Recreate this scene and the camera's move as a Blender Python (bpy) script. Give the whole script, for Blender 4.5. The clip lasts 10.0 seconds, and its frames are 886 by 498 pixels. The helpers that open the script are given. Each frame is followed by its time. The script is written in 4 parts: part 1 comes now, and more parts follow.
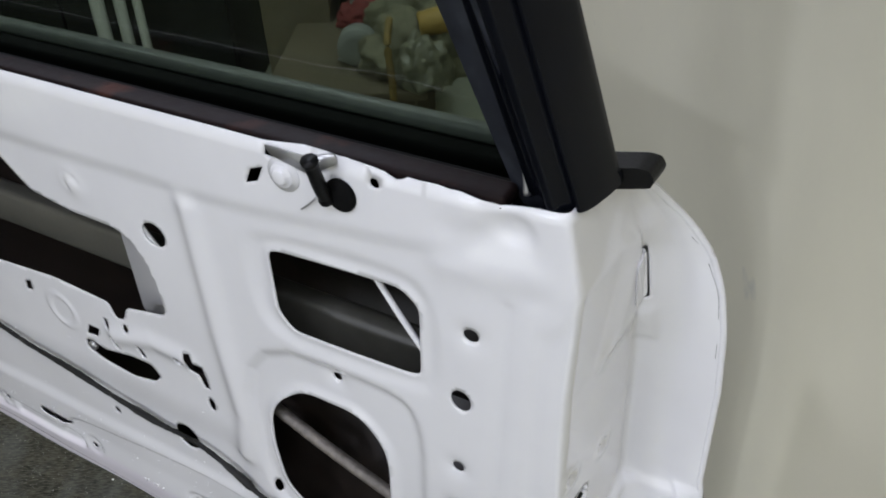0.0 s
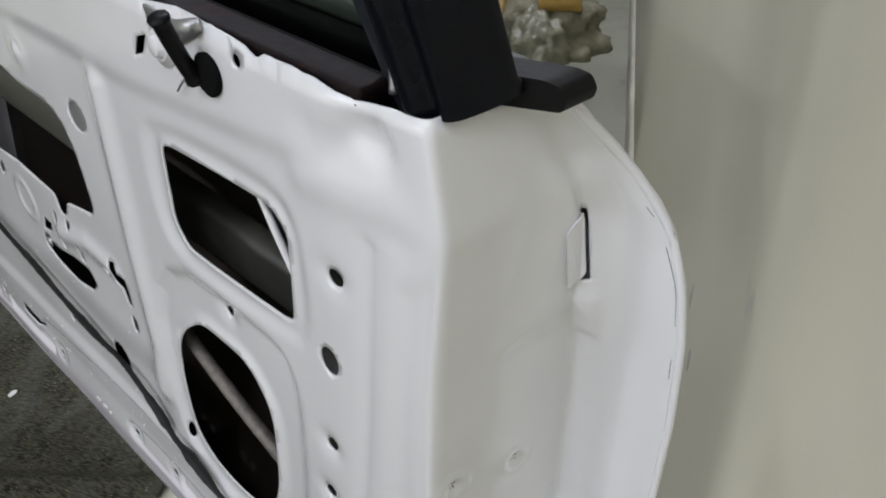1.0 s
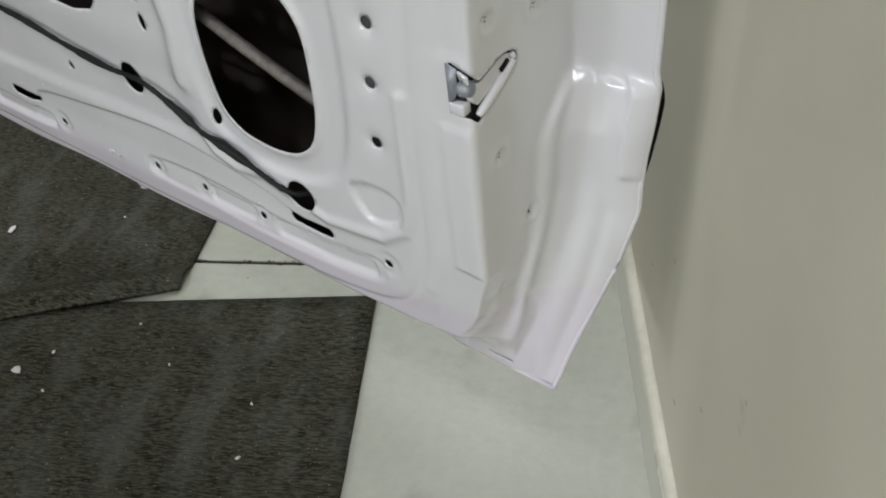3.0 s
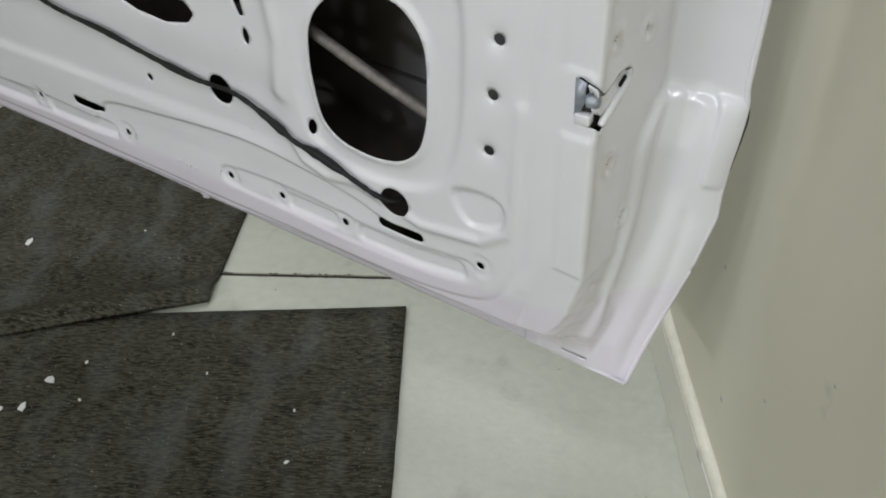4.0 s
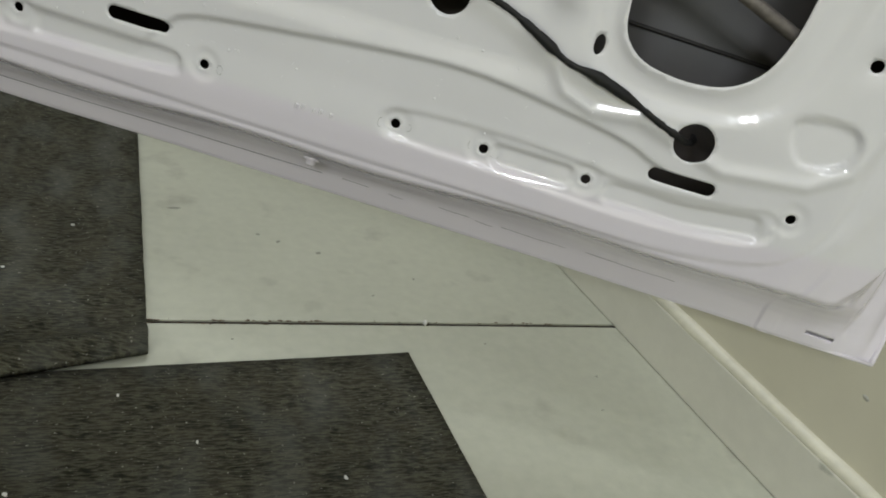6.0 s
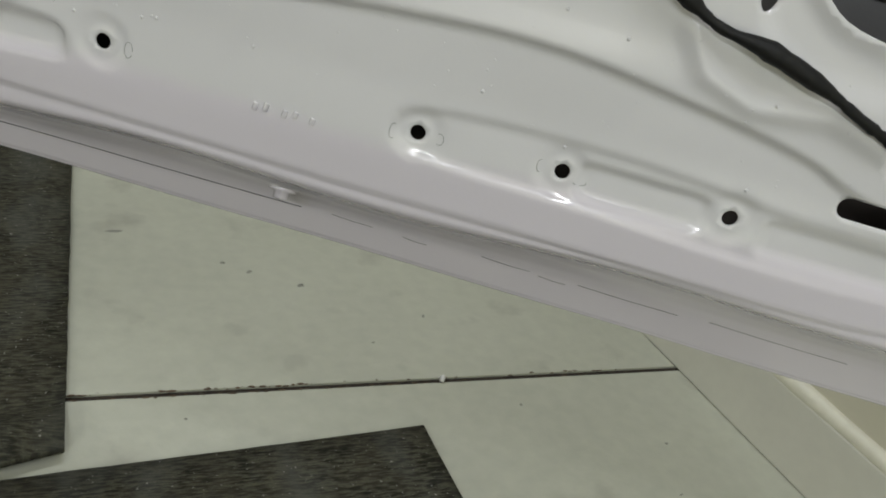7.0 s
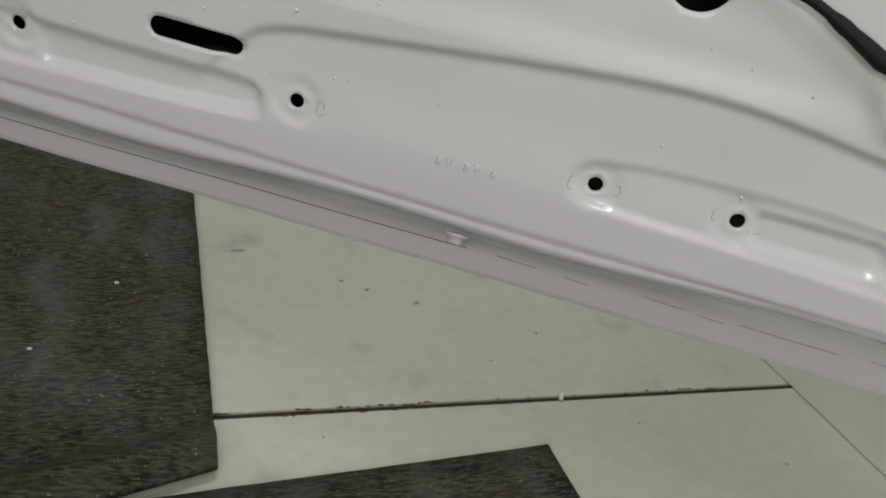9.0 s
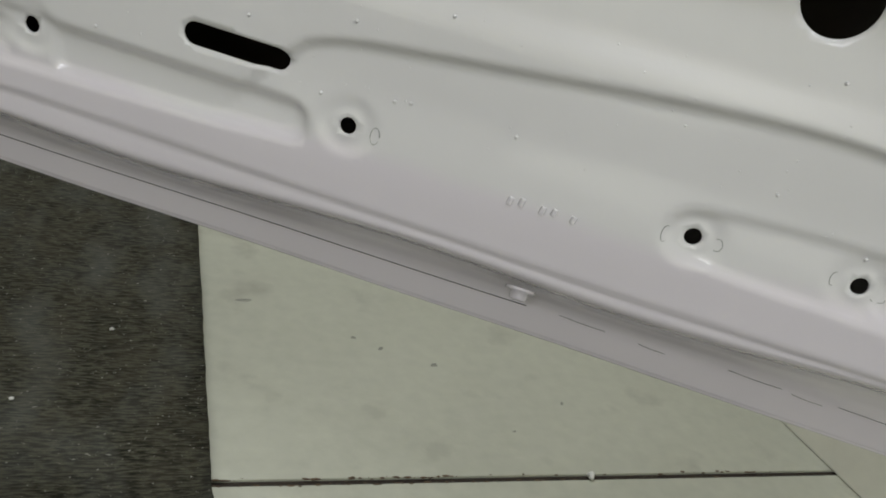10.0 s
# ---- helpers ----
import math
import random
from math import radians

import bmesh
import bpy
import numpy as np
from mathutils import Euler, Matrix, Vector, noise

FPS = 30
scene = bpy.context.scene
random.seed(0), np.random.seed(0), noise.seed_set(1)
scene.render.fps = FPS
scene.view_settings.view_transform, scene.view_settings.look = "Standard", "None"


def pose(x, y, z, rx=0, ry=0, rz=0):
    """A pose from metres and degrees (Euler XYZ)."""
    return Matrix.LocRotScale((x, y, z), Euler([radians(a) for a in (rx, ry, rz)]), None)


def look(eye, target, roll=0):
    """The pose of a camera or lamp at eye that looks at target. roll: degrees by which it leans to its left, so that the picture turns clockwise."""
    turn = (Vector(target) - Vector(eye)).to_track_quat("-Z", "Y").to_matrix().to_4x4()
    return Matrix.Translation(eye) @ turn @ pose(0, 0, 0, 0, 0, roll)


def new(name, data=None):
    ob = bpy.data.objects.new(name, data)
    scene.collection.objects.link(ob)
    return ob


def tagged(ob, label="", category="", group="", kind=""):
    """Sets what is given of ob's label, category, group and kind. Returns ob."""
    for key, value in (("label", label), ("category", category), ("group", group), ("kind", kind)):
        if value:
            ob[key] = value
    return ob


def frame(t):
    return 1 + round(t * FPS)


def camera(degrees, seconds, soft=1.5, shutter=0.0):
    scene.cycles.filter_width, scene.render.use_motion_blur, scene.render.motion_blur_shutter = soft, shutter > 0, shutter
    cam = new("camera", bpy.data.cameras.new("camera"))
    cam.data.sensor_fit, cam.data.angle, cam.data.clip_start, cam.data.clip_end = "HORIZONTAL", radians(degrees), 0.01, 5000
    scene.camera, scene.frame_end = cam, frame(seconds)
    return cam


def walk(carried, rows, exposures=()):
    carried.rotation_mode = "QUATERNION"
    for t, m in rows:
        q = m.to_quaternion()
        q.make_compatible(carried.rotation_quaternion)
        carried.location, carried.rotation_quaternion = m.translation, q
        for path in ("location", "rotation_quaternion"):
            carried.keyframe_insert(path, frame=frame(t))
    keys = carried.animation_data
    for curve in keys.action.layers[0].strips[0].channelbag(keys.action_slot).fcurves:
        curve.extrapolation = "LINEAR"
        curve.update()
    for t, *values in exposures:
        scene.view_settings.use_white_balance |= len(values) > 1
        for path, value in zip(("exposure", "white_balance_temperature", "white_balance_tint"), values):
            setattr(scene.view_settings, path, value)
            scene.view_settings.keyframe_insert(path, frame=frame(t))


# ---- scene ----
# The camera: seconds, eye x y z, yaw, pitch, roll in degrees.
cam = camera(55.04, 10.0, soft=1.9, shutter=0.0)
PATH = [
    (0, -0.1706, -0.9280, 1.2223, 4.057, -34.490, -3.446),
    (0.5, -0.0755, -0.9120, 1.1789, 9.882, -33.905, -3.806),
    (1, -0.0224, -0.8209, 1.1086, 15.838, -33.954, 0.641),
    (1.5, 0.0250, -0.8256, 1.0615, 17.570, -34.351, -1.894),
    (2, 0.0292, -0.8850, 1.0175, 17.629, -37.104, -5.014),
    (2.5, 0.0188, -0.9344, 0.9798, 15.477, -39.895, -6.706),
    (2.8, -0.0032, -0.9715, 0.9638, 13.602, -41.020, -6.937),
    (3, -0.0444, -1.0039, 0.9635, 12.550, -41.975, -7.384),
    (3.2, -0.0731, -1.0232, 0.9644, 11.312, -41.726, -6.659),
    (4.3, -0.2269, -1.0824, 0.9988, 3.161, -40.428, -1.469),
    (4.5, -0.2681, -1.0685, 0.9536, -3.017, -39.583, 0.483),
    (4.6, -0.3076, -1.0566, 0.9163, -9.437, -37.767, 2.995),
    (4.7, -0.3542, -1.0374, 0.8684, -16.888, -35.396, 6.480),
    (4.8, -0.4136, -1.0314, 0.8056, -22.682, -32.405, 9.084),
    (4.9, -0.4714, -1.0280, 0.7449, -25.273, -31.253, 10.090),
    (5, -0.5359, -1.0288, 0.6914, -26.699, -30.223, 10.227),
    (5.5, -0.7190, -0.9793, 0.6600, -25.625, -27.438, 12.797),
    (6, -0.7763, -0.9503, 0.6737, -25.587, -27.419, 15.150),
    (7.5, -0.6756, -0.5968, 0.5477, -27.829, -29.055, 14.355),
    (8, -0.7221, -0.6363, 0.6165, -28.298, -29.752, 14.592),
    (8.3, -0.7563, -0.6829, 0.6803, -26.209, -30.385, 13.366),
    (8.5, -0.7670, -0.6961, 0.6844, -24.655, -30.606, 12.421),
    (9, -0.7738, -0.6570, 0.6030, -22.622, -29.622, 12.303),
    (9.5, -0.7817, -0.5976, 0.5556, -22.016, -26.133, 13.823),
    (10, -0.7868, -0.5901, 0.5560, -22.294, -25.439, 14.653),
]


def gaze(x, y, z, yaw, pitch, roll):
    a, b = radians(yaw), radians(pitch)
    ahead = Vector((-math.sin(a) * math.cos(b), math.cos(a) * math.cos(b), math.sin(b)))
    eye = Vector((x, y, z))
    return look(eye, eye + ahead, roll)


EXPOSURE = [(0.0, -0.06, 5760, 17), (0.5, -0.26, 5910, 17), (1.0, -0.16, 5890, 16), (1.5, -0.20, 5840, 16), (2.0, -0.36, 6040, 17), (2.5, -0.34, 6030, 14), (3.0, -0.27, 5990, 14), (4.5, -0.19, 5970, 13), (5.0, -0.32, 6270, 13), (5.5, -0.46, 6300, 11), (6.0, -0.32, 6240, 9), (7.5, -0.47, 6250, 10), (8.5, -0.47, 6250, 11), (10.0, -0.43, 6250, 11)]
walk(cam, [(t, gaze(*p)) for t, *p in PATH], EXPOSURE)

# ---- light ----
world = bpy.data.worlds.new("world")
world.use_nodes = True
world.node_tree.nodes["Background"].inputs[0].default_value = (0.55, 0.6, 0.62, 1)
world.node_tree.nodes["Background"].inputs[1].default_value = 0.03
scene.world = world


def bulb_lamp(x, y, z, watts, size, colour):
    lamp = bpy.data.lights.new("bulb_lamp", "AREA")
    lamp.shape, lamp.size, lamp.energy, lamp.color = "DISK", size, watts, colour
    ob = new("bulb_lamp", lamp)
    ob.matrix_world = pose(x, y, z)
    return ob


# six small bulbs over the near side of the door, two further back, two over the far side added to brighten the wall
LAMPS = [(-0.95, -1.15, 3.6, 0.14), (-0.55, -1.35, 3.6, 0.14), (0.02, -1.5, 4.6, 0.14), (-1.1, -1.75, 3.6, 0.14), (-0.65, -1.95, 3.6, 0.14), (0.04, -2.15, 5.2, 0.14), (-2.3, -4.0, 66.0, 0.5), (-3.1, -3.3, 66.0, 0.5), (-1.30, 0.55, 18.0, 0.45), (-0.45, 1.10, 19.0, 0.45)]
for lx, ly, watts, wide in LAMPS:
    bulb_lamp(lx, ly, 2.375, watts, wide, (0.975, 0.987, 1.0))


# ---- materials ----
def material(name, colour, rough, metal=0.0, coat=0.0, vary=0.12, big=3.0, small=60.0, bump=0.0, bump_scale=200.0, bump_dist=0.001, spec=0.5, spot=None, spot_scale=8.0, spot_low=0.6, spot_high=0.7):
    m = bpy.data.materials.new(name)
    m.use_nodes = True
    n, l = m.node_tree.nodes, m.node_tree.links
    bsdf = n["Principled BSDF"]
    coord = n.new("ShaderNodeTexCoord")
    large, fine = n.new("ShaderNodeTexNoise"), n.new("ShaderNodeTexNoise")
    large.inputs["Scale"].default_value, fine.inputs["Scale"].default_value = big, small
    large.inputs["Detail"].default_value, fine.inputs["Detail"].default_value = 5, 4
    for node in (large, fine):
        l.new(coord.outputs["Object"], node.inputs["Vector"])
    add = n.new("ShaderNodeMath")
    add.operation = "ADD"
    l.new(large.outputs["Fac"], add.inputs[0])
    l.new(fine.outputs["Fac"], add.inputs[1])
    ramp = n.new("ShaderNodeMapRange")
    ramp.inputs["From Min"].default_value, ramp.inputs["From Max"].default_value = 0.6, 1.4
    ramp.inputs["To Min"].default_value, ramp.inputs["To Max"].default_value = 1 - vary, 1 + vary
    l.new(add.outputs[0], ramp.inputs["Value"])
    mul = n.new("ShaderNodeVectorMath")
    mul.operation = "SCALE"
    mul.inputs[0].default_value = colour
    l.new(ramp.outputs[0], mul.inputs["Scale"])
    out = mul.outputs["Vector"]
    if spot:
        s = n.new("ShaderNodeTexNoise")
        s.inputs["Scale"].default_value, s.inputs["Detail"].default_value = spot_scale, 6
        l.new(coord.outputs["Object"], s.inputs["Vector"])
        sr = n.new("ShaderNodeMapRange")
        sr.inputs["From Min"].default_value, sr.inputs["From Max"].default_value = spot_low, spot_high
        l.new(s.outputs["Fac"], sr.inputs["Value"])
        mix = n.new("ShaderNodeMix")
        mix.data_type = "RGBA"
        l.new(sr.outputs[0], mix.inputs["Factor"])
        l.new(out, mix.inputs["A"])
        mix.inputs["B"].default_value = (*spot, 1)
        out = mix.outputs["Result"]
    l.new(out, bsdf.inputs["Base Color"])
    rr = n.new("ShaderNodeMapRange")
    rr.inputs["To Min"].default_value, rr.inputs["To Max"].default_value = max(0.02, rough * 0.8), min(1, rough * 1.2)
    l.new(fine.outputs["Fac"], rr.inputs["Value"])
    l.new(rr.outputs[0], bsdf.inputs["Roughness"])
    bsdf.inputs["Metallic"].default_value = metal
    bsdf.inputs["Specular IOR Level"].default_value = spec
    bsdf.inputs["Coat Weight"].default_value = coat
    bsdf.inputs["Coat Roughness"].default_value = 0.04
    if bump:
        t = n.new("ShaderNodeTexNoise")
        t.inputs["Scale"].default_value, t.inputs["Detail"].default_value = bump_scale, 3
        l.new(coord.outputs["Object"], t.inputs["Vector"])
        b = n.new("ShaderNodeBump")
        b.inputs["Strength"].default_value, b.inputs["Distance"].default_value = bump, bump_dist
        l.new(t.outputs["Fac"], b.inputs["Height"])
        l.new(b.outputs["Normal"], bsdf.inputs["Normal"])
    return m


def carpet_material():
    """Ribbed needle felt, with dust in patches and pale specks."""
    m = bpy.data.materials.new("carpet")
    m.use_nodes = True
    n, l = m.node_tree.nodes, m.node_tree.links
    bsdf = n["Principled BSDF"]
    coord = n.new("ShaderNodeTexCoord")

    def grain(scale, stretch, detail):
        mp, t = n.new("ShaderNodeMapping"), n.new("ShaderNodeTexNoise")
        mp.inputs["Scale"].default_value = stretch
        t.inputs["Scale"].default_value, t.inputs["Detail"].default_value = scale, detail
        l.new(coord.outputs["Object"], mp.inputs["Vector"])
        l.new(mp.outputs[0], t.inputs["Vector"])
        return t.outputs["Fac"]

    def span(v, a, b, c, d):
        r = n.new("ShaderNodeMapRange")
        for key, value in zip(("From Min", "From Max", "To Min", "To Max"), (a, b, c, d)):
            r.inputs[key].default_value = value
        l.new(v, r.inputs["Value"])
        return r.outputs[0]

    def blend(f, a, b):
        x = n.new("ShaderNodeMix")
        x.data_type = "RGBA"
        l.new(f, x.inputs["Factor"])
        for slot_name, v in (("A", a), ("B", b)):
            if isinstance(v, tuple):
                x.inputs[slot_name].default_value = (*v, 1)
            else:
                l.new(v, x.inputs[slot_name])
        return x.outputs["Result"]

    ribs, tufts, dust, specks, shade = grain(1, (85, 430, 85), 4), grain(520, (1, 1, 1), 3), grain(7, (2.4, 1, 1), 8), grain(300, (1, 1, 1), 2), grain(30, (1, 1, 1), 4)
    c = blend(span(ribs, 0.40, 0.60, 0, 1), (0.010, 0.010, 0.006), (0.080, 0.078, 0.053))
    c = blend(span(tufts, 0.40, 0.62, 0, 0.4), c, (0.018, 0.017, 0.011))
    c = blend(span(shade, 0.4, 0.65, 0, 0.35), c, (0.068, 0.062, 0.042))
    c = blend(span(dust, 0.48, 0.72, 0, 0.46), c, (0.110, 0.115, 0.100))
    c = blend(span(specks, 0.70, 0.74, 0, 0.9), c, (0.30, 0.29, 0.25))
    l.new(c, bsdf.inputs["Base Color"])
    bsdf.inputs["Roughness"].default_value = 0.95
    bsdf.inputs["Specular IOR Level"].default_value = 0.2
    b = n.new("ShaderNodeBump")
    b.inputs["Strength"].default_value, b.inputs["Distance"].default_value = 0.8, 0.003
    l.new(ribs, b.inputs["Height"])
    l.new(b.outputs["Normal"], bsdf.inputs["Normal"])
    return m


def paint_material():
    """White gloss paint with orange peel; the first coat, lower down, is a little pinker."""
    m = material("white_paint", (0.800, 0.795, 0.815), 0.20, coat=1.0, vary=0.02, big=4, small=30, bump=0.10, bump_scale=420, bump_dist=0.0004)
    n, l = m.node_tree.nodes, m.node_tree.links
    bsdf = n["Principled BSDF"]
    old = bsdf.inputs["Base Color"].links[0].from_socket
    coord, sep, wob, add, rng, mix = [n.new("ShaderNode" + k) for k in ("TexCoord", "SeparateXYZ", "TexNoise", "Math", "MapRange", "Mix")]
    mix.data_type = "RGBA"
    wob.inputs["Scale"].default_value = 7
    add.operation = "MULTIPLY_ADD"
    add.inputs[1].default_value = -0.03
    l.new(coord.outputs["Object"], sep.inputs[0])
    l.new(coord.outputs["Object"], wob.inputs["Vector"])
    l.new(wob.outputs["Fac"], add.inputs[0])
    l.new(sep.outputs["Z"], add.inputs[2])
    rng.inputs["From Min"].default_value, rng.inputs["From Max"].default_value = 0.380, 0.390
    l.new(add.outputs[0], rng.inputs["Value"])
    l.new(rng.outputs[0], mix.inputs["Factor"])
    mix.inputs["A"].default_value = (0.788, 0.750, 0.814, 1)
    l.new(old, mix.inputs["B"])
    l.new(mix.outputs["Result"], bsdf.inputs["Base Color"])
    return m


PAINT = paint_material()


def lining_material():
    """Dark brown inside of the outer sheet, with a pale patch painted in for light that falls through the opening."""
    m = material("cavity_lining", (0.048, 0.036, 0.028), 0.6, vary=0.3, big=5, small=40, bump=0.3, bump_scale=120)
    n, l = m.node_tree.nodes, m.node_tree.links
    bsdf = n["Principled BSDF"]
    old = bsdf.inputs["Base Color"].links[0].from_socket
    coord, sep, wob = [n.new("ShaderNode" + k) for k in ("TexCoord", "SeparateXYZ", "TexNoise")]
    wob.inputs["Scale"].default_value = 9
    l.new(coord.outputs["Object"], sep.inputs[0])
    l.new(coord.outputs["Object"], wob.inputs["Vector"])
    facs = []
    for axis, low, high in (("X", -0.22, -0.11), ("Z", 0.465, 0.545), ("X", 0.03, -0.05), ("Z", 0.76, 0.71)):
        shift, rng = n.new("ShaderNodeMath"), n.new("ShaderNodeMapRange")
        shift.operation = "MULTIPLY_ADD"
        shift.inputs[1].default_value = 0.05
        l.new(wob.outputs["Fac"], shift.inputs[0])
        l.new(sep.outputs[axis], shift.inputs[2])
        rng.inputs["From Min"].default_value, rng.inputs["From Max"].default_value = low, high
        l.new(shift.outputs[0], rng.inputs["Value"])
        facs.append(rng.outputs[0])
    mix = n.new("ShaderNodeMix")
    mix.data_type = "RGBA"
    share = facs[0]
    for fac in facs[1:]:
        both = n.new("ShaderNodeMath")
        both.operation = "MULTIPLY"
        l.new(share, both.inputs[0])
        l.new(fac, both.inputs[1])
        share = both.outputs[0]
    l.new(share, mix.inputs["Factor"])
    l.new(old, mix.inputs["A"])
    # grey of the patch, standing in for the lit part of the sheet
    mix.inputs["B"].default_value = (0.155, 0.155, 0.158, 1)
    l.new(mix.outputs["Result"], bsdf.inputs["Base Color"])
    return m


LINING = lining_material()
# dark colour for hidden faces, deepening the shade seen through holes and cut-outs
CAVITY = material("cavity_dark", (0.038, 0.035, 0.032), 0.6, vary=0.3, big=5, small=40, bump=0.3, bump_scale=120, spot=(0.14, 0.14, 0.15), spot_scale=2.2, spot_low=0.52, spot_high=0.68)
RAIL = material("grey_rail", (0.072, 0.070, 0.058), 0.5, vary=0.2, big=6, small=60, bump=0.2, bump_scale=150)
BLACK = material("black_trim", (0.006, 0.006, 0.0062), 0.42, spec=0.14, vary=0.2, bump=0.2, bump_scale=300)
POST = material("black_post", (0.0035, 0.0042, 0.0065), 0.24, spec=0.17, vary=0.3, big=6, small=40, bump=0.10, bump_scale=30, spot=(0.02, 0.022, 0.028), spot_scale=14, spot_low=0.66, spot_high=0.85)
RUN = material("worn_run_channel", (0.014, 0.016, 0.022), 0.42, spec=0.35, vary=0.4, big=10, small=70, bump=0.25, bump_scale=60, spot=(0.075, 0.080, 0.095), spot_scale=18, spot_low=0.52, spot_high=0.80)
RUBBER = material("rubber", (0.005, 0.005, 0.005), 0.75, spec=0.08, vary=0.3, bump=0.4, bump_scale=200)
TAPE = material("cloth_tape", (0.008, 0.008, 0.0075), 0.6, spec=0.35, vary=0.35, big=20, small=150, bump=0.6, bump_scale=260)
RUST = material("rusty_rail", (0.009, 0.0050, 0.0048), 0.6, spec=0.12, vary=0.4, big=14, small=120, bump=0.4, bump_scale=200, spot=(0.050, 0.018, 0.012), spot_scale=26, spot_low=0.58, spot_high=0.75)
ZINC = material("zinc_plate", (0.36, 0.39, 0.43), 0.42, metal=0.35, vary=0.25, big=30, small=140, bump=0.2, bump_scale=200)
STEEL = material("zinc_steel", (0.45, 0.45, 0.46), 0.38, metal=0.8, vary=0.2, bump=0.2, bump_scale=200)
BEAM = material("bare_beam", (0.17, 0.152, 0.135), 0.55, metal=0.3, vary=0.45, big=18, small=160, bump=0.5, bump_scale=220)
STRIP = material("outer_moulding", (0.13, 0.135, 0.13), 0.45, vary=0.2, bump=0.2)
WALL = material("wall_paint", (0.565, 0.54, 0.425), 0.42, vary=0.05, big=1.6, small=14, bump=0.12, bump_scale=70, bump_dist=0.001, spot=(0.40, 0.40, 0.36), spot_scale=11, spot_low=0.70, spot_high=0.78)
BOARD = material("baseboard_paint", (0.61, 0.60, 0.52), 0.45, vary=0.06, big=3, small=40, bump=0.15, bump_scale=90, spot=(0.35, 0.35, 0.30), spot_scale=16, spot_low=0.68, spot_high=0.76)
CAULK = material("cream_caulk", (0.65, 0.63, 0.51), 0.5, vary=0.1, big=12, small=80, bump=0.4, bump_scale=90)
FLOOR = material("floor_paint", (0.442, 0.448, 0.362), 0.42, vary=0.10, big=3.5, small=55, bump=0.3, bump_scale=110, spot=(0.35, 0.345, 0.28), spot_scale=13, spot_low=0.60, spot_high=0.74)
SUB = material("subfloor", (0.025, 0.017, 0.010), 0.9, vary=0.4)
CARPET = carpet_material()
CHIP = material("paint_chip", (0.62, 0.62, 0.58), 0.6, vary=0.1)
CARD = material("cardboard", (0.12, 0.098, 0.062), 0.8, vary=0.2, bump=0.2)
CLOTH = material("khaki_cloth", (0.17, 0.16, 0.105), 0.9, vary=0.35, big=12, small=90, bump=0.8, bump_scale=30, bump_dist=0.01)
YELLOW = material("yellow_plastic", (0.40, 0.26, 0.06), 0.45, vary=0.15)
OCHRE = material("worn_strap", (0.22, 0.15, 0.045), 0.7, vary=0.4, big=20, small=90)
RED = material("red_cloth", (0.17, 0.03, 0.028), 0.8, vary=0.25)
BAG = material("clear_bag", (0.17, 0.165, 0.115), 0.38, vary=0.3, big=14, small=60, bump=0.9, bump_scale=40, bump_dist=0.006)
GREY = material("grey_plastic", (0.25, 0.26, 0.25), 0.5, vary=0.2)
PIPE = material("pale_pipe", (0.5, 0.5, 0.48), 0.5, vary=0.1)
DARK = material("dark_panel", (0.009, 0.011, 0.009), 0.7, spec=0.2, vary=0.3)
LAMPWHITE = material("lamp_housing", (0.75, 0.75, 0.74), 0.4, vary=0.04)


def pane_material():
    m = bpy.data.materials.new("tinted_glass")
    m.use_nodes = True
    n, l = m.node_tree.nodes, m.node_tree.links
    n.clear()
    out, mix = n.new("ShaderNodeOutputMaterial"), n.new("ShaderNodeMixShader")
    clear, shine = n.new("ShaderNodeBsdfTransparent"), n.new("ShaderNodeBsdfGlossy")
    clear.inputs[0].default_value = (0.52, 0.57, 0.50, 1)
    shine.inputs["Roughness"].default_value = 0.04
    mix.inputs[0].default_value = 0.05
    l.new(clear.outputs[0], mix.inputs[1])
    l.new(shine.outputs[0], mix.inputs[2])
    l.new(mix.outputs[0], out.inputs[0])
    return m


GLASS = pane_material()


# ---- mesh helpers ----
def part(name, bm, mat, parent=None, label="", smooth=True):
    me = bpy.data.meshes.new(name)
    bm.normal_update()
    bm.to_mesh(me)
    bm.free()
    me.materials.append(mat)
    if smooth:
        me.polygons.foreach_set("use_smooth", [True] * len(me.polygons))
    ob = new(name, me)
    if parent:
        ob.parent = parent
    if label:
        tagged(ob, label)
    return ob


def box(x0, y0, z0, x1, y1, z1, bevel=0.0, seg=2):
    bm = bmesh.new()
    bmesh.ops.create_cube(bm, size=1)
    for v in bm.verts:
        v.co = Vector(((x0 + x1) / 2 + v.co.x * (x1 - x0), (y0 + y1) / 2 + v.co.y * (y1 - y0), (z0 + z1) / 2 + v.co.z * (z1 - z0)))
    if bevel:
        bmesh.ops.bevel(bm, geom=bm.edges[:], offset=bevel, segments=seg, profile=0.5, affect="EDGES")
    return bm


def smooth_path(pts, n):
    """A Catmull-Rom run of n points through pts."""
    p = [Vector(q) for q in pts]
    p = [p[0] * 2 - p[1]] + p + [p[-1] * 2 - p[-2]]
    out = []
    for i in range(n):
        u = i / (n - 1) * (len(p) - 3)
        k = min(int(u), len(p) - 4)
        f = u - k
        a, b, c, d = p[k:k + 4]
        out.append(0.5 * ((2 * b) + (c - a) * f + (2 * a - 5 * b + 4 * c - d) * f * f + (3 * b - a - 3 * c + d) * f ** 3))
    return out


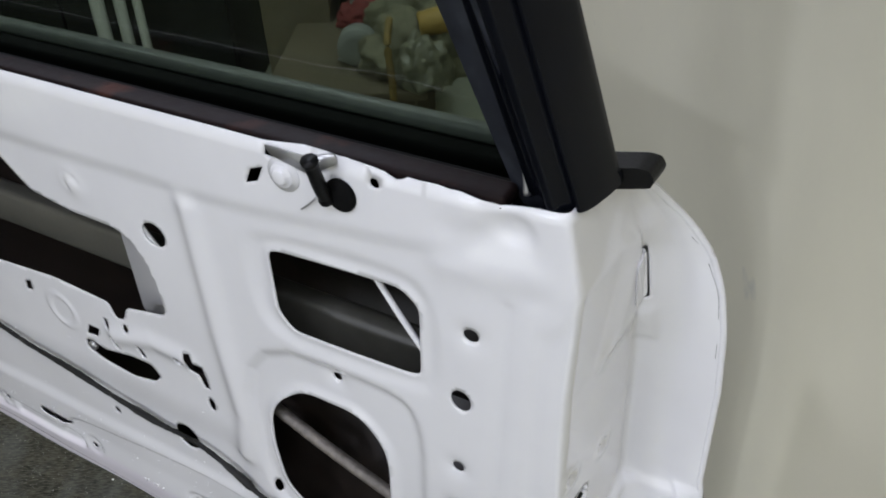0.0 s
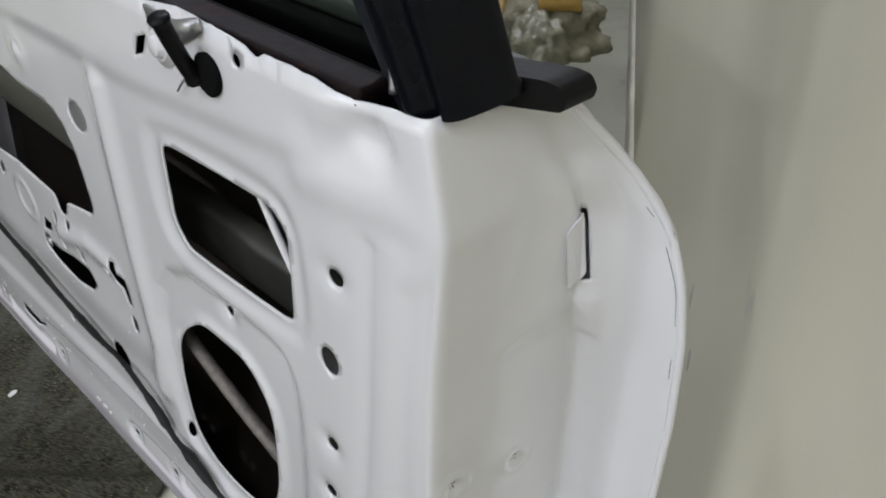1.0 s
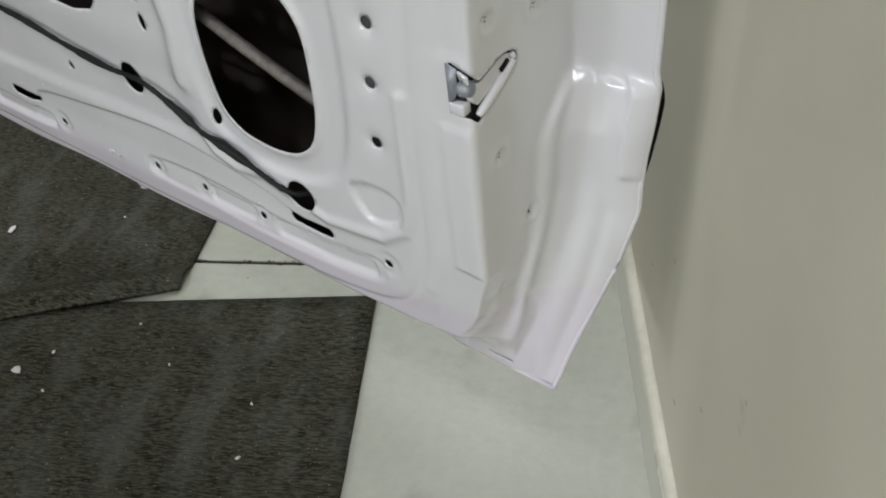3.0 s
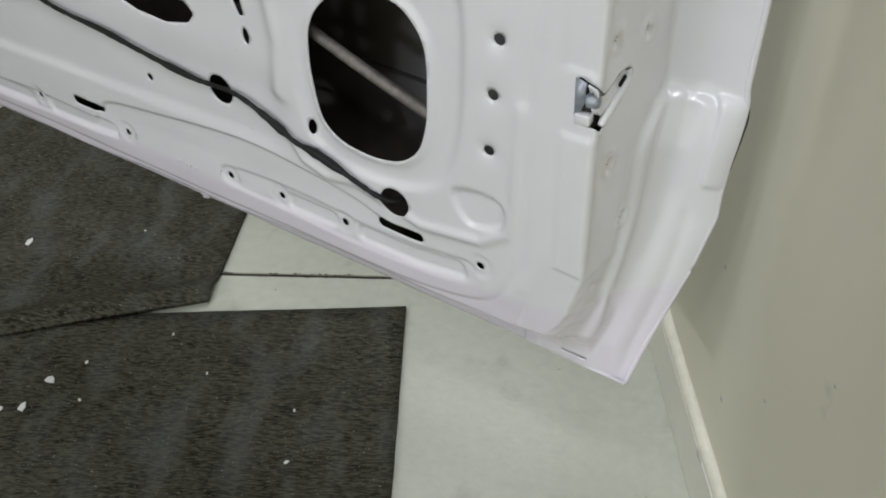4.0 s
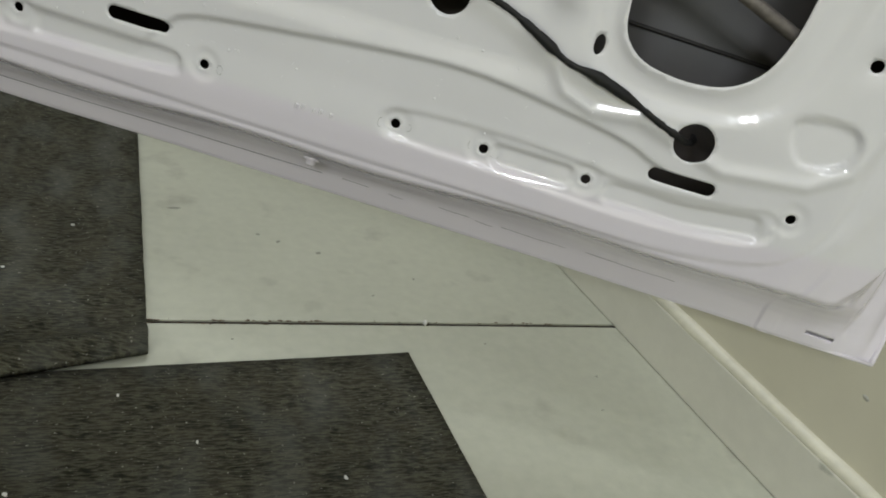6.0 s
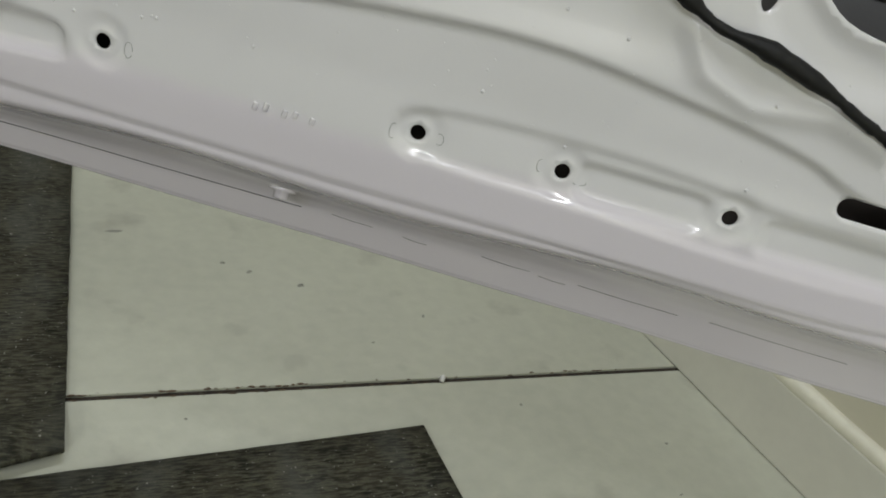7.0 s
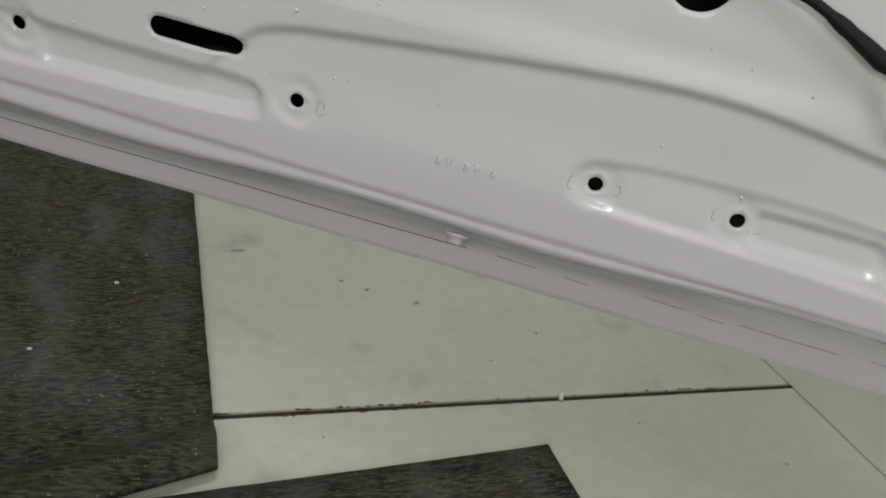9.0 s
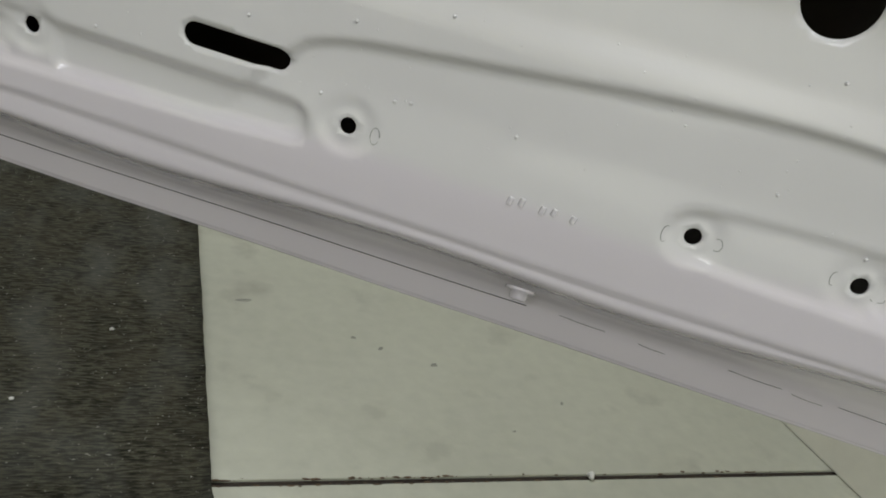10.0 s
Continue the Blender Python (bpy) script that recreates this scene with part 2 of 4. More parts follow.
def tube(pts, radius, n=40, sides=10, bm=None):
    """A round tube through pts; radius is a number or a function of 0..1."""
    bm = bm or bmesh.new()
    path = smooth_path(pts, n)
    rings = []
    for i, q in enumerate(path):
        way = (path[min(i + 1, n - 1)] - path[max(i - 1, 0)]).normalized()
        side = way.cross(Vector((0, 0, 1)) if abs(way.z) < 0.9 else Vector((0, 1, 0))).normalized()
        up = side.cross(way)
        r = radius(i / (n - 1)) if callable(radius) else radius
        rings.append([bm.verts.new(q + r * (math.cos(a) * side + math.sin(a) * up)) for a in [2 * math.pi * k / sides for k in range(sides)]])
    for a, b in zip(rings, rings[1:]):
        for k in range(sides):
            bm.faces.new((a[k], a[(k + 1) % sides], b[(k + 1) % sides], b[k]))
    bm.faces.new(rings[0][::-1])
    bm.faces.new(rings[-1])
    bmesh.ops.recalc_face_normals(bm, faces=bm.faces[:])
    return bm


def lathe(profile, origin, axis, sides=28):
    """Turns (radius, height) pairs round an axis through origin."""
    bm = bmesh.new()
    axis = Vector(axis).normalized()
    side = axis.cross(Vector((0, 0, 1)) if abs(axis.z) < 0.9 else Vector((1, 0, 0))).normalized()
    up = axis.cross(side)
    o = Vector(origin)
    rings = []
    for r, h in profile:
        rings.append([bm.verts.new(o + axis * h + max(r, 1e-5) * (math.cos(a) * side + math.sin(a) * up)) for a in [2 * math.pi * k / sides for k in range(sides)]])
    for a, b in zip(rings, rings[1:]):
        for k in range(sides):
            bm.faces.new((a[k], a[(k + 1) % sides], b[(k + 1) % sides], b[k]))
    bm.faces.new(rings[0][::-1])
    bm.faces.new(rings[-1])
    bmesh.ops.recalc_face_normals(bm, faces=bm.faces[:])
    return bm


def sweep(profile, path):
    """A closed outline of (x, y) carried along a list of (x, y, z) offsets, capped at both ends."""
    bm = bmesh.new()
    rings = [[bm.verts.new((q[0] + a, q[1] + b, q[2])) for a, b in profile] for q in path]
    for a, b in zip(rings, rings[1:]):
        for k in range(len(profile)):
            bm.faces.new((a[k], a[(k + 1) % len(profile)], b[(k + 1) % len(profile)], b[k]))
    bm.faces.new(rings[0][::-1])
    bm.faces.new(rings[-1])
    bmesh.ops.recalc_face_normals(bm, faces=bm.faces[:])
    return bm


def creased(bm):
    """Keeps the sharp folds of a smoothly shaded mesh."""
    for e in bm.edges:
        e.smooth = e.calc_face_angle(0.0) < 0.75
    return bm


def plate(outline, base, top):
    """A flat plate of an outline in x and z, from y = base to y = top."""
    bm = bmesh.new()
    a = [bm.verts.new((x, base, z)) for x, z in outline]
    b = [bm.verts.new((x, top, z)) for x, z in outline]
    for k in range(len(a)):
        j = (k + 1) % len(a)
        bm.faces.new((a[k], a[j], b[j], b[k]))
    bm.faces.new(a[::-1])
    bm.faces.new(b)
    bmesh.ops.recalc_face_normals(bm, faces=bm.faces[:])
    return bm


# ---- the room ----
# The long wall runs slightly off the y axis, as the line x = WALL_X - WALL_SLOPE * y.
WALL_X, WALL_SLOPE = 0.022, 0.092
wall_turn = math.degrees(math.atan(WALL_SLOPE))
WALL_POSE = pose(WALL_X, 0, 0, 0, 0, wall_turn)

east = part("wall_east", box(0.0, -5.4, 0, 0.12, 4.0, 2.5), WALL, smooth=False)
east.matrix_world = WALL_POSE
tagged(east, "smooth greenish-white painted wall with small scuffs", "wall", kind="structure")
base = part("baseboard", box(-0.014, -5.2, 0.0006, -0.001, 4.0, 0.090, 0.002), BOARD, smooth=False)
base.matrix_world = WALL_POSE
tagged(base, "plain pale painted baseboard along the wall", "baseboard", kind="structure")


def bead():
    path = [(-0.0025 + 0.0012 * noise.noise((0, i * 0.37, 3)), -3.8 + i * 0.06, 0.093 + 0.0015 * noise.noise((5, i * 0.21, 0))) for i in range(121)]
    return tube(path, lambda u: 0.0112 + 0.0016 * noise.noise((u * 80, 2, 1)), n=240, sides=8)


caulk = part("trim", bead(), CAULK)
caulk.matrix_world = WALL_POSE
tagged(caulk, "uneven cream caulk bead on top of the baseboard", "trim", kind="structure")

for name, b in (("wall_north", (-4.6, 3.4, 0, 0.4, 3.52, 2.5)), ("wall_south", (-4.6, -5.12, 0, 1.1, -5.0, 2.5)), ("wall_west", (-4.72, -5.12, 0, -4.6, 3.52, 2.5))):
    tagged(part(name, box(*b), WALL, smooth=False), "plain greenish-white painted workshop wall", "wall", kind="structure")
tagged(part("ceiling", box(-4.7, -5.1, 2.5, 1.1, 3.5, 2.6), WALL, smooth=False), "plain pale workshop ceiling", "ceiling", kind="structure")

floor = tagged(part("floor", box(-4.7, -5.1, -0.06, 1.1, 3.5, -0.014), SUB, smooth=False), "pale painted floor boards with a dark joint", "floor", kind="structure")


def floor_board(y0, y1, x0, x1):
    bm = box(x0, y0, -0.014, x1, y1, 0.0, 0.0012, 2)
    return part("floor_board", bm, FLOOR, floor, smooth=False)


for y0, y1 in ((-1.22, -0.0054), (0.0026, 1.22), (1.2252, 2.44), (2.4452, 3.5), (-2.44, -1.2252), (-3.66, -2.4452), (-5.1, -3.6652)):
    for x0, x1 in ((-4.7, -2.4352), (-2.43, 0.75) if y0 < -2.5 else (-2.43, 0.45) if y0 < -1.3 else (-2.43, 0.22)):
        floor_board(y0, y1, x0, x1)

# ---- lamps on the ceiling, all out of view ----
for lx, ly, watts, wide in LAMPS:
    fixture = tagged(new("ceiling_light"), "unseen round white ceiling lamp with a shallow dome", "ceiling light", group="ceiling lights")
    fixture.matrix_world = pose(lx, ly, 2.5)
    part("holder", lathe([(0.0, 0.0), (wide * 0.6, 0.0), (wide * 0.6, -0.02), (wide * 0.55, -0.045), (0.0, -0.045)], (0, 0, 0), (0, 0, 1)), LAMPWHITE, fixture)
    part("dome", lathe([(0.0, -0.045), (wide * 0.52, -0.046), (wide * 0.5, -0.07), (wide * 0.4, -0.095), (wide * 0.2, -0.112), (0.0, -0.118)], (0, 0, 0), (0, 0, 1)), LAMPWHITE, fixture)

# ---- carpets ----


def carpet_sheet(nx, ny, place, thick):
    bm = bmesh.new()
    top = [[bm.verts.new(place(i / nx, j / ny)) for j in range(ny + 1)] for i in range(nx + 1)]
    low = [[bm.verts.new(v.co - Vector((0, 0, thick))) for v in row] for row in top]
    for i in range(nx):
        for j in range(ny):
            bm.faces.new((top[i][j], top[i + 1][j], top[i + 1][j + 1], top[i][j + 1]))
            bm.faces.new((low[i][j], low[i][j + 1], low[i + 1][j + 1], low[i + 1][j]))
    for i in range(nx):
        bm.faces.new((top[i][0], low[i][0], low[i + 1][0], top[i + 1][0]))
        bm.faces.new((top[i][ny], top[i + 1][ny], low[i + 1][ny], low[i][ny]))
    for j in range(ny):
        bm.faces.new((top[0][j], top[0][j + 1], low[0][j + 1], low[0][j]))
        bm.faces.new((top[nx][j], low[nx][j], low[nx][j + 1], top[nx][j + 1]))
    bmesh.ops.recalc_face_normals(bm, faces=bm.faces[:])
    return bm


def near_carpet(u, v):
    """u runs from the left to the right edge, v from the far to the near edge."""
    y = -0.079 - v * 2.2
    x = -2.95 + u * (2.95 - 0.369 + 0.06 * v * 2.2)
    y -= (1 - u) * 0.19 * (1 - v)
    ragged = 0.0009 * noise.noise((x * 60, y * 60, 1))
    return (x + ragged, y + ragged, 0.0075 + 0.0012 * noise.noise((x * 5, y * 5, 0)))


def far_carpet(u, v):
    """The upper sheet, whose near edge curls up over the other one."""
    x = -0.706 - u * 2.2
    front = -0.080 - 0.30 * u * 2.2
    y = front + v ** 1.6 * 0.96
    y2 = y - front
    curl = math.exp(-((y2 - 0.028) / 0.026) ** 2)
    tip = min(1.0, 0.35 + u * 10)
    z = 0.0085 + (0.010 + 0.016 * tip) * curl + 0.0015 * noise.noise((x * 6, y * 6, 4))
    x += 0.0009 * noise.noise((x * 60, y * 60, 2)) + 0.016 * v * (1 - u)
    return (x - 0.014 * v, y, z)


tagged(part("carpet", carpet_sheet(120, 70, near_carpet, 0.0065), CARPET), "dark grey ribbed carpet offcut lying flat on the floor", "carpet")
tagged(part("carpet", carpet_sheet(90, 110, far_carpet, 0.0065), CARPET), "dark grey carpet offcut with a curled-up edge on the floor", "carpet")


def flake(x, y, z, size, seed):
    rng = random.Random(seed)
    bm = bmesh.new()
    n = rng.randint(5, 7)
    ring = [(size * (0.5 + 0.6 * rng.random()) * math.cos(2 * math.pi * k / n), 0.7 * size * (0.5 + 0.6 * rng.random()) * math.sin(2 * math.pi * k / n)) for k in range(n)]
    a = [bm.verts.new((p, q, 0.0)) for p, q in ring]
    b = [bm.verts.new((p, q, 0.0012 + 0.0012 * rng.random())) for p, q in ring]
    for k in range(n):
        bm.faces.new((a[k], a[(k + 1) % n], b[(k + 1) % n], b[k]))
    bm.faces.new(a[::-1])
    bm.faces.new(b)
    ob = part("paint_chip", bm, CHIP, smooth=False)
    ob.matrix_world = pose(x, y, z, 0, 0, rng.random() * 360)
    return tagged(ob, "small flake of dry white paint on the carpet", "paint chip", group="paint chips")


for k, (cx, cy, size) in enumerate(((-0.903, -0.263, 0.011), (-0.922, -0.317, 0.011), (-0.955, -0.322, 0.006), (-1.088, 0.061, 0.012), (-1.01, -0.30, 0.009), (-0.86, -0.225, 0.004), (-0.508, -0.305, 0.003), (-0.50, -0.395, 0.004), (-0.74, -0.16, 0.003), (-0.84, -0.30, 0.0035), (-0.62, -0.52, 0.003), (-0.66, -0.24, 0.0025), (-0.88, 0.10, 0.003), (-0.80, 0.22, 0.003))):
    flake(cx, cy, 0.0095 if cy < -0.05 else 0.011, size, k)

# ---- the car door ----
# Its own frame: x along the door towards the latch end, y from the trim side to the outside, z up.
DOOR_AXIS = math.degrees(math.atan2(-0.486, 0.874))
car_door = tagged(new("car_door"), "white freshly painted stripped car door, hinged open, without its trim", "car door")
car_door.matrix_world = pose(-0.222, -0.445, 0, 0, 0, DOOR_AXIS)
FRONT = -0.93


def curve(points):
    xs, ys = zip(*points)
    return lambda v: np.interp(v, xs, ys)


def eased_curve(points, width):
    """The same with its bends rounded over a width."""
    v = np.linspace(points[0][0], points[-1][0], 600)
    y = curve(points)(v)
    k = np.arange(-40, 41) * (v[1] - v[0])
    bell = np.exp(-(k / width) ** 2)
    y = np.convolve(np.pad(y, 40, mode="edge"), bell / bell.sum(), mode="valid")
    return lambda q: np.interp(q, v, y)


edge_x = curve([(0.29, 0.1475), (0.30, 0.1485), (0.33, 0.155), (0.37, 0.165), (0.42, 0.177), (0.476, 0.1865), (0.50, 0.1855), (0.53, 0.1865), (0.56, 0.1895), (0.594, 0.1915), (0.606, 0.1885), (0.72, 0.190), (0.78, 0.1865), (0.82, 0.180), (0.85, 0.1695), (0.875, 0.154), (0.90, 0.137), (0.92, 0.129), (0.94, 0.123)])
edge_y = curve([(0.29, 0.0455), (0.30, 0.0475), (0.33, 0.065), (0.37, 0.086), (0.42, 0.110), (0.476, 0.1295), (0.53, 0.1345), (0.60, 0.1395), (0.78, 0.1403), (0.85, 0.1385), (0.875, 0.133), (0.90, 0.1196), (0.92, 0.102), (0.94, 0.086)])
corner_x = curve([(0.29, 0.098), (0.34, 0.104), (0.45, 0.108), (0.68, 0.1085), (0.78, 0.111), (0.88, 0.118), (0.94, 0.108)])
corner_low = curve([(0.330, 0.046), (0.345, 0.054), (0.360, 0.067), (0.380, 0.082), (0.400, 0.092), (0.430, 0.100), (0.460, 0.110), (0.470, 0.200)])
# where the end face stops and the flange begins
face_y_at = curve([(0.29, 0.026), (0.33, 0.040), (0.37, 0.053), (0.42, 0.070), (0.47, 0.092), (0.50, 0.102), (0.55, 0.110), (0.585, 0.126), (0.61, 0.1325), (0.70, 0.1335), (0.76, 0.127), (0.80, 0.119), (0.86, 0.114), (0.90, 0.098), (0.94, 0.074)])
face_x_at = curve([(0.29, 0.104), (0.33, 0.108), (0.40, 0.115), (0.47, 0.117), (0.70, 0.117), (0.80, 0.118), (0.88, 0.121), (0.94, 0.113)])
# the bulge low on the flange: its strength by height, its shape along the run and the height of its upper edge
bulge_z = curve([(0.33, 0.0), (0.38, 0.006), (0.44, 0.009), (0.52, 0.0105), (0.60, 0.0095)])
bulge_s = curve([(0.192, 0.0), (0.205, 0.80), (0.212, 1.0), (0.226, 1.0), (0.240, 0.58), (0.250, 0.48), (0.264, 0.62), (0.286, 0.45), (0.31, 0.2)])
bulge_top = curve([(0.195, 0.562), (0.209, 0.584), (0.218, 0.600), (0.235, 0.602), (0.31, 0.598)])
fall = eased_curve([(0.280, 0.0468), (0.300, 0.0456), (0.318, 0.0434), (0.323, 0.0424), (0.330, 0.0395), (0.338, 0.0343), (0.345, 0.0270), (0.350, 0.0195), (0.3545, 0.0105), (0.358, 0.0030), (0.362, 0.0006), (0.395, 0.0)], 0.0016)
# the bottom edge runs lower towards the latch end
bottom_z = curve([(-0.93, 0.3093), (-0.70, 0.3070), (-0.50, 0.3056), (-0.30, 0.3031), (-0.10, 0.2988), (0.05, 0.2950), (0.147, 0.2926), (0.3, 0.2926)])
S_FLAT, S_FACE, S_END = 0.105, 0.225, 0.31


def ramp(v):
    v = np.clip(v, 0, 1)
    return v * v * (3 - 2 * v)


def sink(x, z):
    """How far a place low on the door moves down with its bottom edge."""
    z = np.asarray(z)
    wave = 0.0022 * np.sin((x + 0.43) * 22) * ramp((0.02 - x) / 0.06) * ramp((z - 0.322) / 0.025) * ramp((0.372 - z) / 0.015)
    return (bottom_z(x) - 0.300) * ramp((0.350 - z) / 0.05) - wave


def section(s, z):
    """Place of the run s at height z: the inner face, round the latch end, along the flange to the outer edge."""
    cx, ex, ey = corner_x(z), edge_x(z), edge_y(z)
    face_x, face_y = face_x_at(z), np.minimum(face_y_at(z), ey - 0.006)
    cx = np.minimum(cx, corner_low(z))
    flat = s <= S_FLAT
    mid = (s > S_FLAT) & (s <= S_FACE)
    u = np.clip((s - S_FLAT) / (S_FACE - S_FLAT), 0, 1)
    w = np.clip((s - S_FACE) / (S_END - S_FACE), 0, 1)
    shift = np.clip((s - 0.01) / (S_FLAT - 0.01), 0, 1) * (cx - S_FLAT)
    x = np.where(flat, s + shift, np.where(mid, cx + u * (face_x - cx), face_x + w * (ex - face_x)))
    y = np.where(flat, 0.0, np.where(mid, u * face_y, face_y + w ** 0.8 * (ey - face_y)))
    lump = bulge_z(z) * bulge_s(s) * ramp((bulge_top(s) - z) / 0.011)
    return x + 0.75 * lump, y - 0.66 * lump


def inside(points, poly):
    x, y = points[:, 0], points[:, 1]
    hit = np.zeros(len(points), bool)
    for (x0, y0), (x1, y1) in zip(poly, poly[1:] + poly[:1]):
        cross = ((y0 > y) != (y1 > y)) & (x < (x1 - x0) * (y - y0) / (y1 - y0 + 1e-12) + x0)
        hit ^= cross
    return hit


def reach(points, line, closed=False):
    """Distance of points to a run of straight pieces."""
    best = np.full(len(points), 9.0)
    run = list(line) + ([line[0]] if closed else [])
    for a, b in zip(run, run[1:]):
        a, b = np.array(a), np.array(b)
        d = b - a
        t = np.clip(((points - a) @ d) / (d @ d), 0, 1)
        best = np.minimum(best, np.hypot(*(points - a - t[:, None] * d).T))
    return best


def area(points, poly, soft):
    """1 inside an outline, 0 outside, with a soft rim."""
    d = reach(points, poly, True)
    d = np.where(inside(points, poly), d, -d)
    return ramp(0.5 + d / soft)


def ridge(points, line, width, closed=False):
    return np.exp(-(reach(points, line, closed) / width) ** 2)


def ring(cx, cz, rx, rz=None, n=20, turn=0.0):
    rz = rz or rx
    c, s = math.cos(radians(turn)), math.sin(radians(turn))
    out = []
    for k in range(n):
        a, b = rx * math.cos(2 * math.pi * k / n), rz * math.sin(2 * math.pi * k / n)
        out.append((cx + c * a - s * b, cz + s * a + c * b))
    return out


def slot(x0, z0, x1, z1, r, n=7):
    way = math.atan2(z1 - z0, x1 - x0)
    out = [(x1 + r * math.cos(way - math.pi / 2 + math.pi * k / n), z1 + r * math.sin(way - math.pi / 2 + math.pi * k / n)) for k in range(n + 1)]
    return out + [(x0 + r * math.cos(way + math.pi / 2 + math.pi * k / n), z0 + r * math.sin(way + math.pi / 2 + math.pi * k / n)) for k in range(n + 1)]


def rounded(poly, r, n=4):
    """An outline with its corners cut round."""
    out = []
    for k, p in enumerate(poly):
        p, a, b = Vector(p), Vector(poly[k - 1]), Vector(poly[(k + 1) % len(poly)])
        ra, rb = min(r, (a - p).length * 0.45), min(r, (b - p).length * 0.45)
        p0, p1 = p + (a - p).normalized() * ra, p + (b - p).normalized() * rb
        for i in range(n + 1):
            t = i / n
            q = p0 * (1 - t) ** 2 + 2 * p * t * (1 - t) + p1 * t * t
            out.append((q.x, q.y))
    return out


OPEN_A = rounded([(-0.80, 0.70), (-0.58, 0.694), (-0.48, 0.703), (-0.395, 0.699), (-0.389, 0.680), (-0.376, 0.683), (-0.366, 0.702), (-0.309, 0.714), (-0.302, 0.722), (-0.305, 0.752), (-0.312, 0.778), (-0.324, 0.797), (-0.342, 0.8065), (-0.404, 0.808), (-0.460, 0.817), (-0.497, 0.850), (-0.56, 0.868), (-0.80, 0.868)], 0.006)
OPEN_B = rounded([(-0.149, 0.840), (-0.137, 0.844), (-0.020, 0.849), (-0.004, 0.836), (-0.008, 0.767), (-0.020, 0.764), (-0.136, 0.762), (-0.150, 0.778)], 0.008)
OPEN_C = rounded([(-0.140, 0.690), (-0.078, 0.689), (-0.056, 0.664), (-0.051, 0.640), (-0.055, 0.575), (-0.066, 0.540), (-0.090, 0.520), (-0.125, 0.515), (-0.165, 0.521), (-0.186, 0.540), (-0.192, 0.600), (-0.187, 0.640), (-0.172, 0.664)], 0.016)
SMALL = [(-0.353, 0.4098, 0.0045), (-0.271, 0.410, 0.0045), (-0.177, 0.410, 0.0045), (0.0, 0.428, 0.0045), (-0.5345, 0.4132, 0.0045), (-0.715, 0.416, 0.0045)]
DIMPLED = [(0.036, 0.825, 0.0058), (0.021, 0.678, 0.0052), (0.015, 0.626, 0.0052), (0.010, 0.568, 0.0052), (-0.100, 0.721, 0.0042)]
HOLES = [OPEN_A, OPEN_B, OPEN_C, ring(-0.332, 0.533, 0.0175, n=32), ring(-0.101, 0.469, 0.0172, n=32), slot(-0.621, 0.438, -0.576, 0.437, 0.006), slot(-0.122, 0.433, -0.075, 0.433, 0.006)]
HOLES += [ring(x, z, r, n=14) for x, z, r in SMALL + DIMPLED]
HOLES += [ring(0.027, 0.757, 0.0085, 0.0105), ring(-0.287, 0.815, 0.0145, 0.0125), ring(-0.272, 0.611, 0.0045, 0.0085), ring(-0.202, 0.526, 0.0045, 0.0085), ring(-0.453, 0.515, 0.0042), ring(-0.306, 0.657, 0.0042), ring(-0.377, 0.672, 0.0045), ring(-0.030, 0.936, 0.004)]
HOLES += [rounded([(-0.462, 0.611), (-0.460, 0.624), (-0.447, 0.627), (-0.429, 0.622), (-0.385, 0.631), (-0.354, 0.631), (-0.344, 0.618), (-0.356, 0.606), (-0.392, 0.599), (-0.437, 0.603)], 0.004)]
HOLES += [slot(-0.408, 0.662, -0.409, 0.670, 0.003), slot(-0.403, 0.636, -0.406, 0.647, 0.003), slot(-0.362, 0.641, -0.364, 0.650, 0.003), rounded([(-0.294, 0.673), (-0.285, 0.675), (-0.282, 0.664), (-0.272, 0.661), (-0.269, 0.634), (-0.276, 0.632), (-0.281, 0.647), (-0.293, 0.650)], 0.0012), [(-0.453, 0.635), (-0.434, 0.638), (-0.427, 0.651), (-0.444, 0.651)], [(-0.542, 0.665), (-0.531, 0.668), (-0.529, 0.681), (-0.540, 0.677)]]
HOLES += [[(-0.153, 0.905), (-0.140, 0.910), (-0.132, 0.924), (-0.146, 0.919)], [(-0.128, 0.935), (-0.118, 0.934), (-0.116, 0.940), (-0.126, 0.943)]]
LATCH = rounded([(0.0875, 0.663), (0.1107, 0.653), (0.1183, 0.647), (0.1487, 0.655), (0.1596, 0.650), (0.1601, 0.640), (0.1173, 0.612), (0.1088, 0.617), (0.0875, 0.620)], 0.004)
HOLES += [LATCH, rounded([(0.2265, 0.8575), (0.2305, 0.8630), (0.2360, 0.8620), (0.2400, 0.8115), (0.2330, 0.8100), (0.2372, 0.8165), (0.2328, 0.8590)], 0.0012)]
HOLES += [slot(0.162, 0.3135, 0.216, 0.3125, 0.0012)]

RIVETS = ((0.1301, 0.688), (0.1805, 0.674), (0.1396, 0.5697), (0.1880, 0.4907))
PANEL_C = [(-0.214, 0.728), (-0.040, 0.738), (-0.012, 0.712), (-0.016, 0.600), (-0.030, 0.535), (-0.052, 0.504), (-0.100, 0.490), (-0.175, 0.492), (-0.214, 0.525)]
PANEL_B = [(-0.172, 0.842), (-0.150, 0.856), (-0.020, 0.864), (0.006, 0.850), (0.007, 0.760), (-0.020, 0.750), (-0.150, 0.748), (-0.172, 0.770)]
LOW_STEP = [(-0.573, 0.440), (-0.556, 0.454), (-0.490, 0.461), (-0.366, 0.473), (-0.297, 0.476), (-0.224, 0.466), (-0.150, 0.453), (-0.128, 0.441), (-0.085, 0.434), (-0.040, 0.400), (-0.030, 0.350), (-0.640, 0.350), (-0.600, 0.410)]
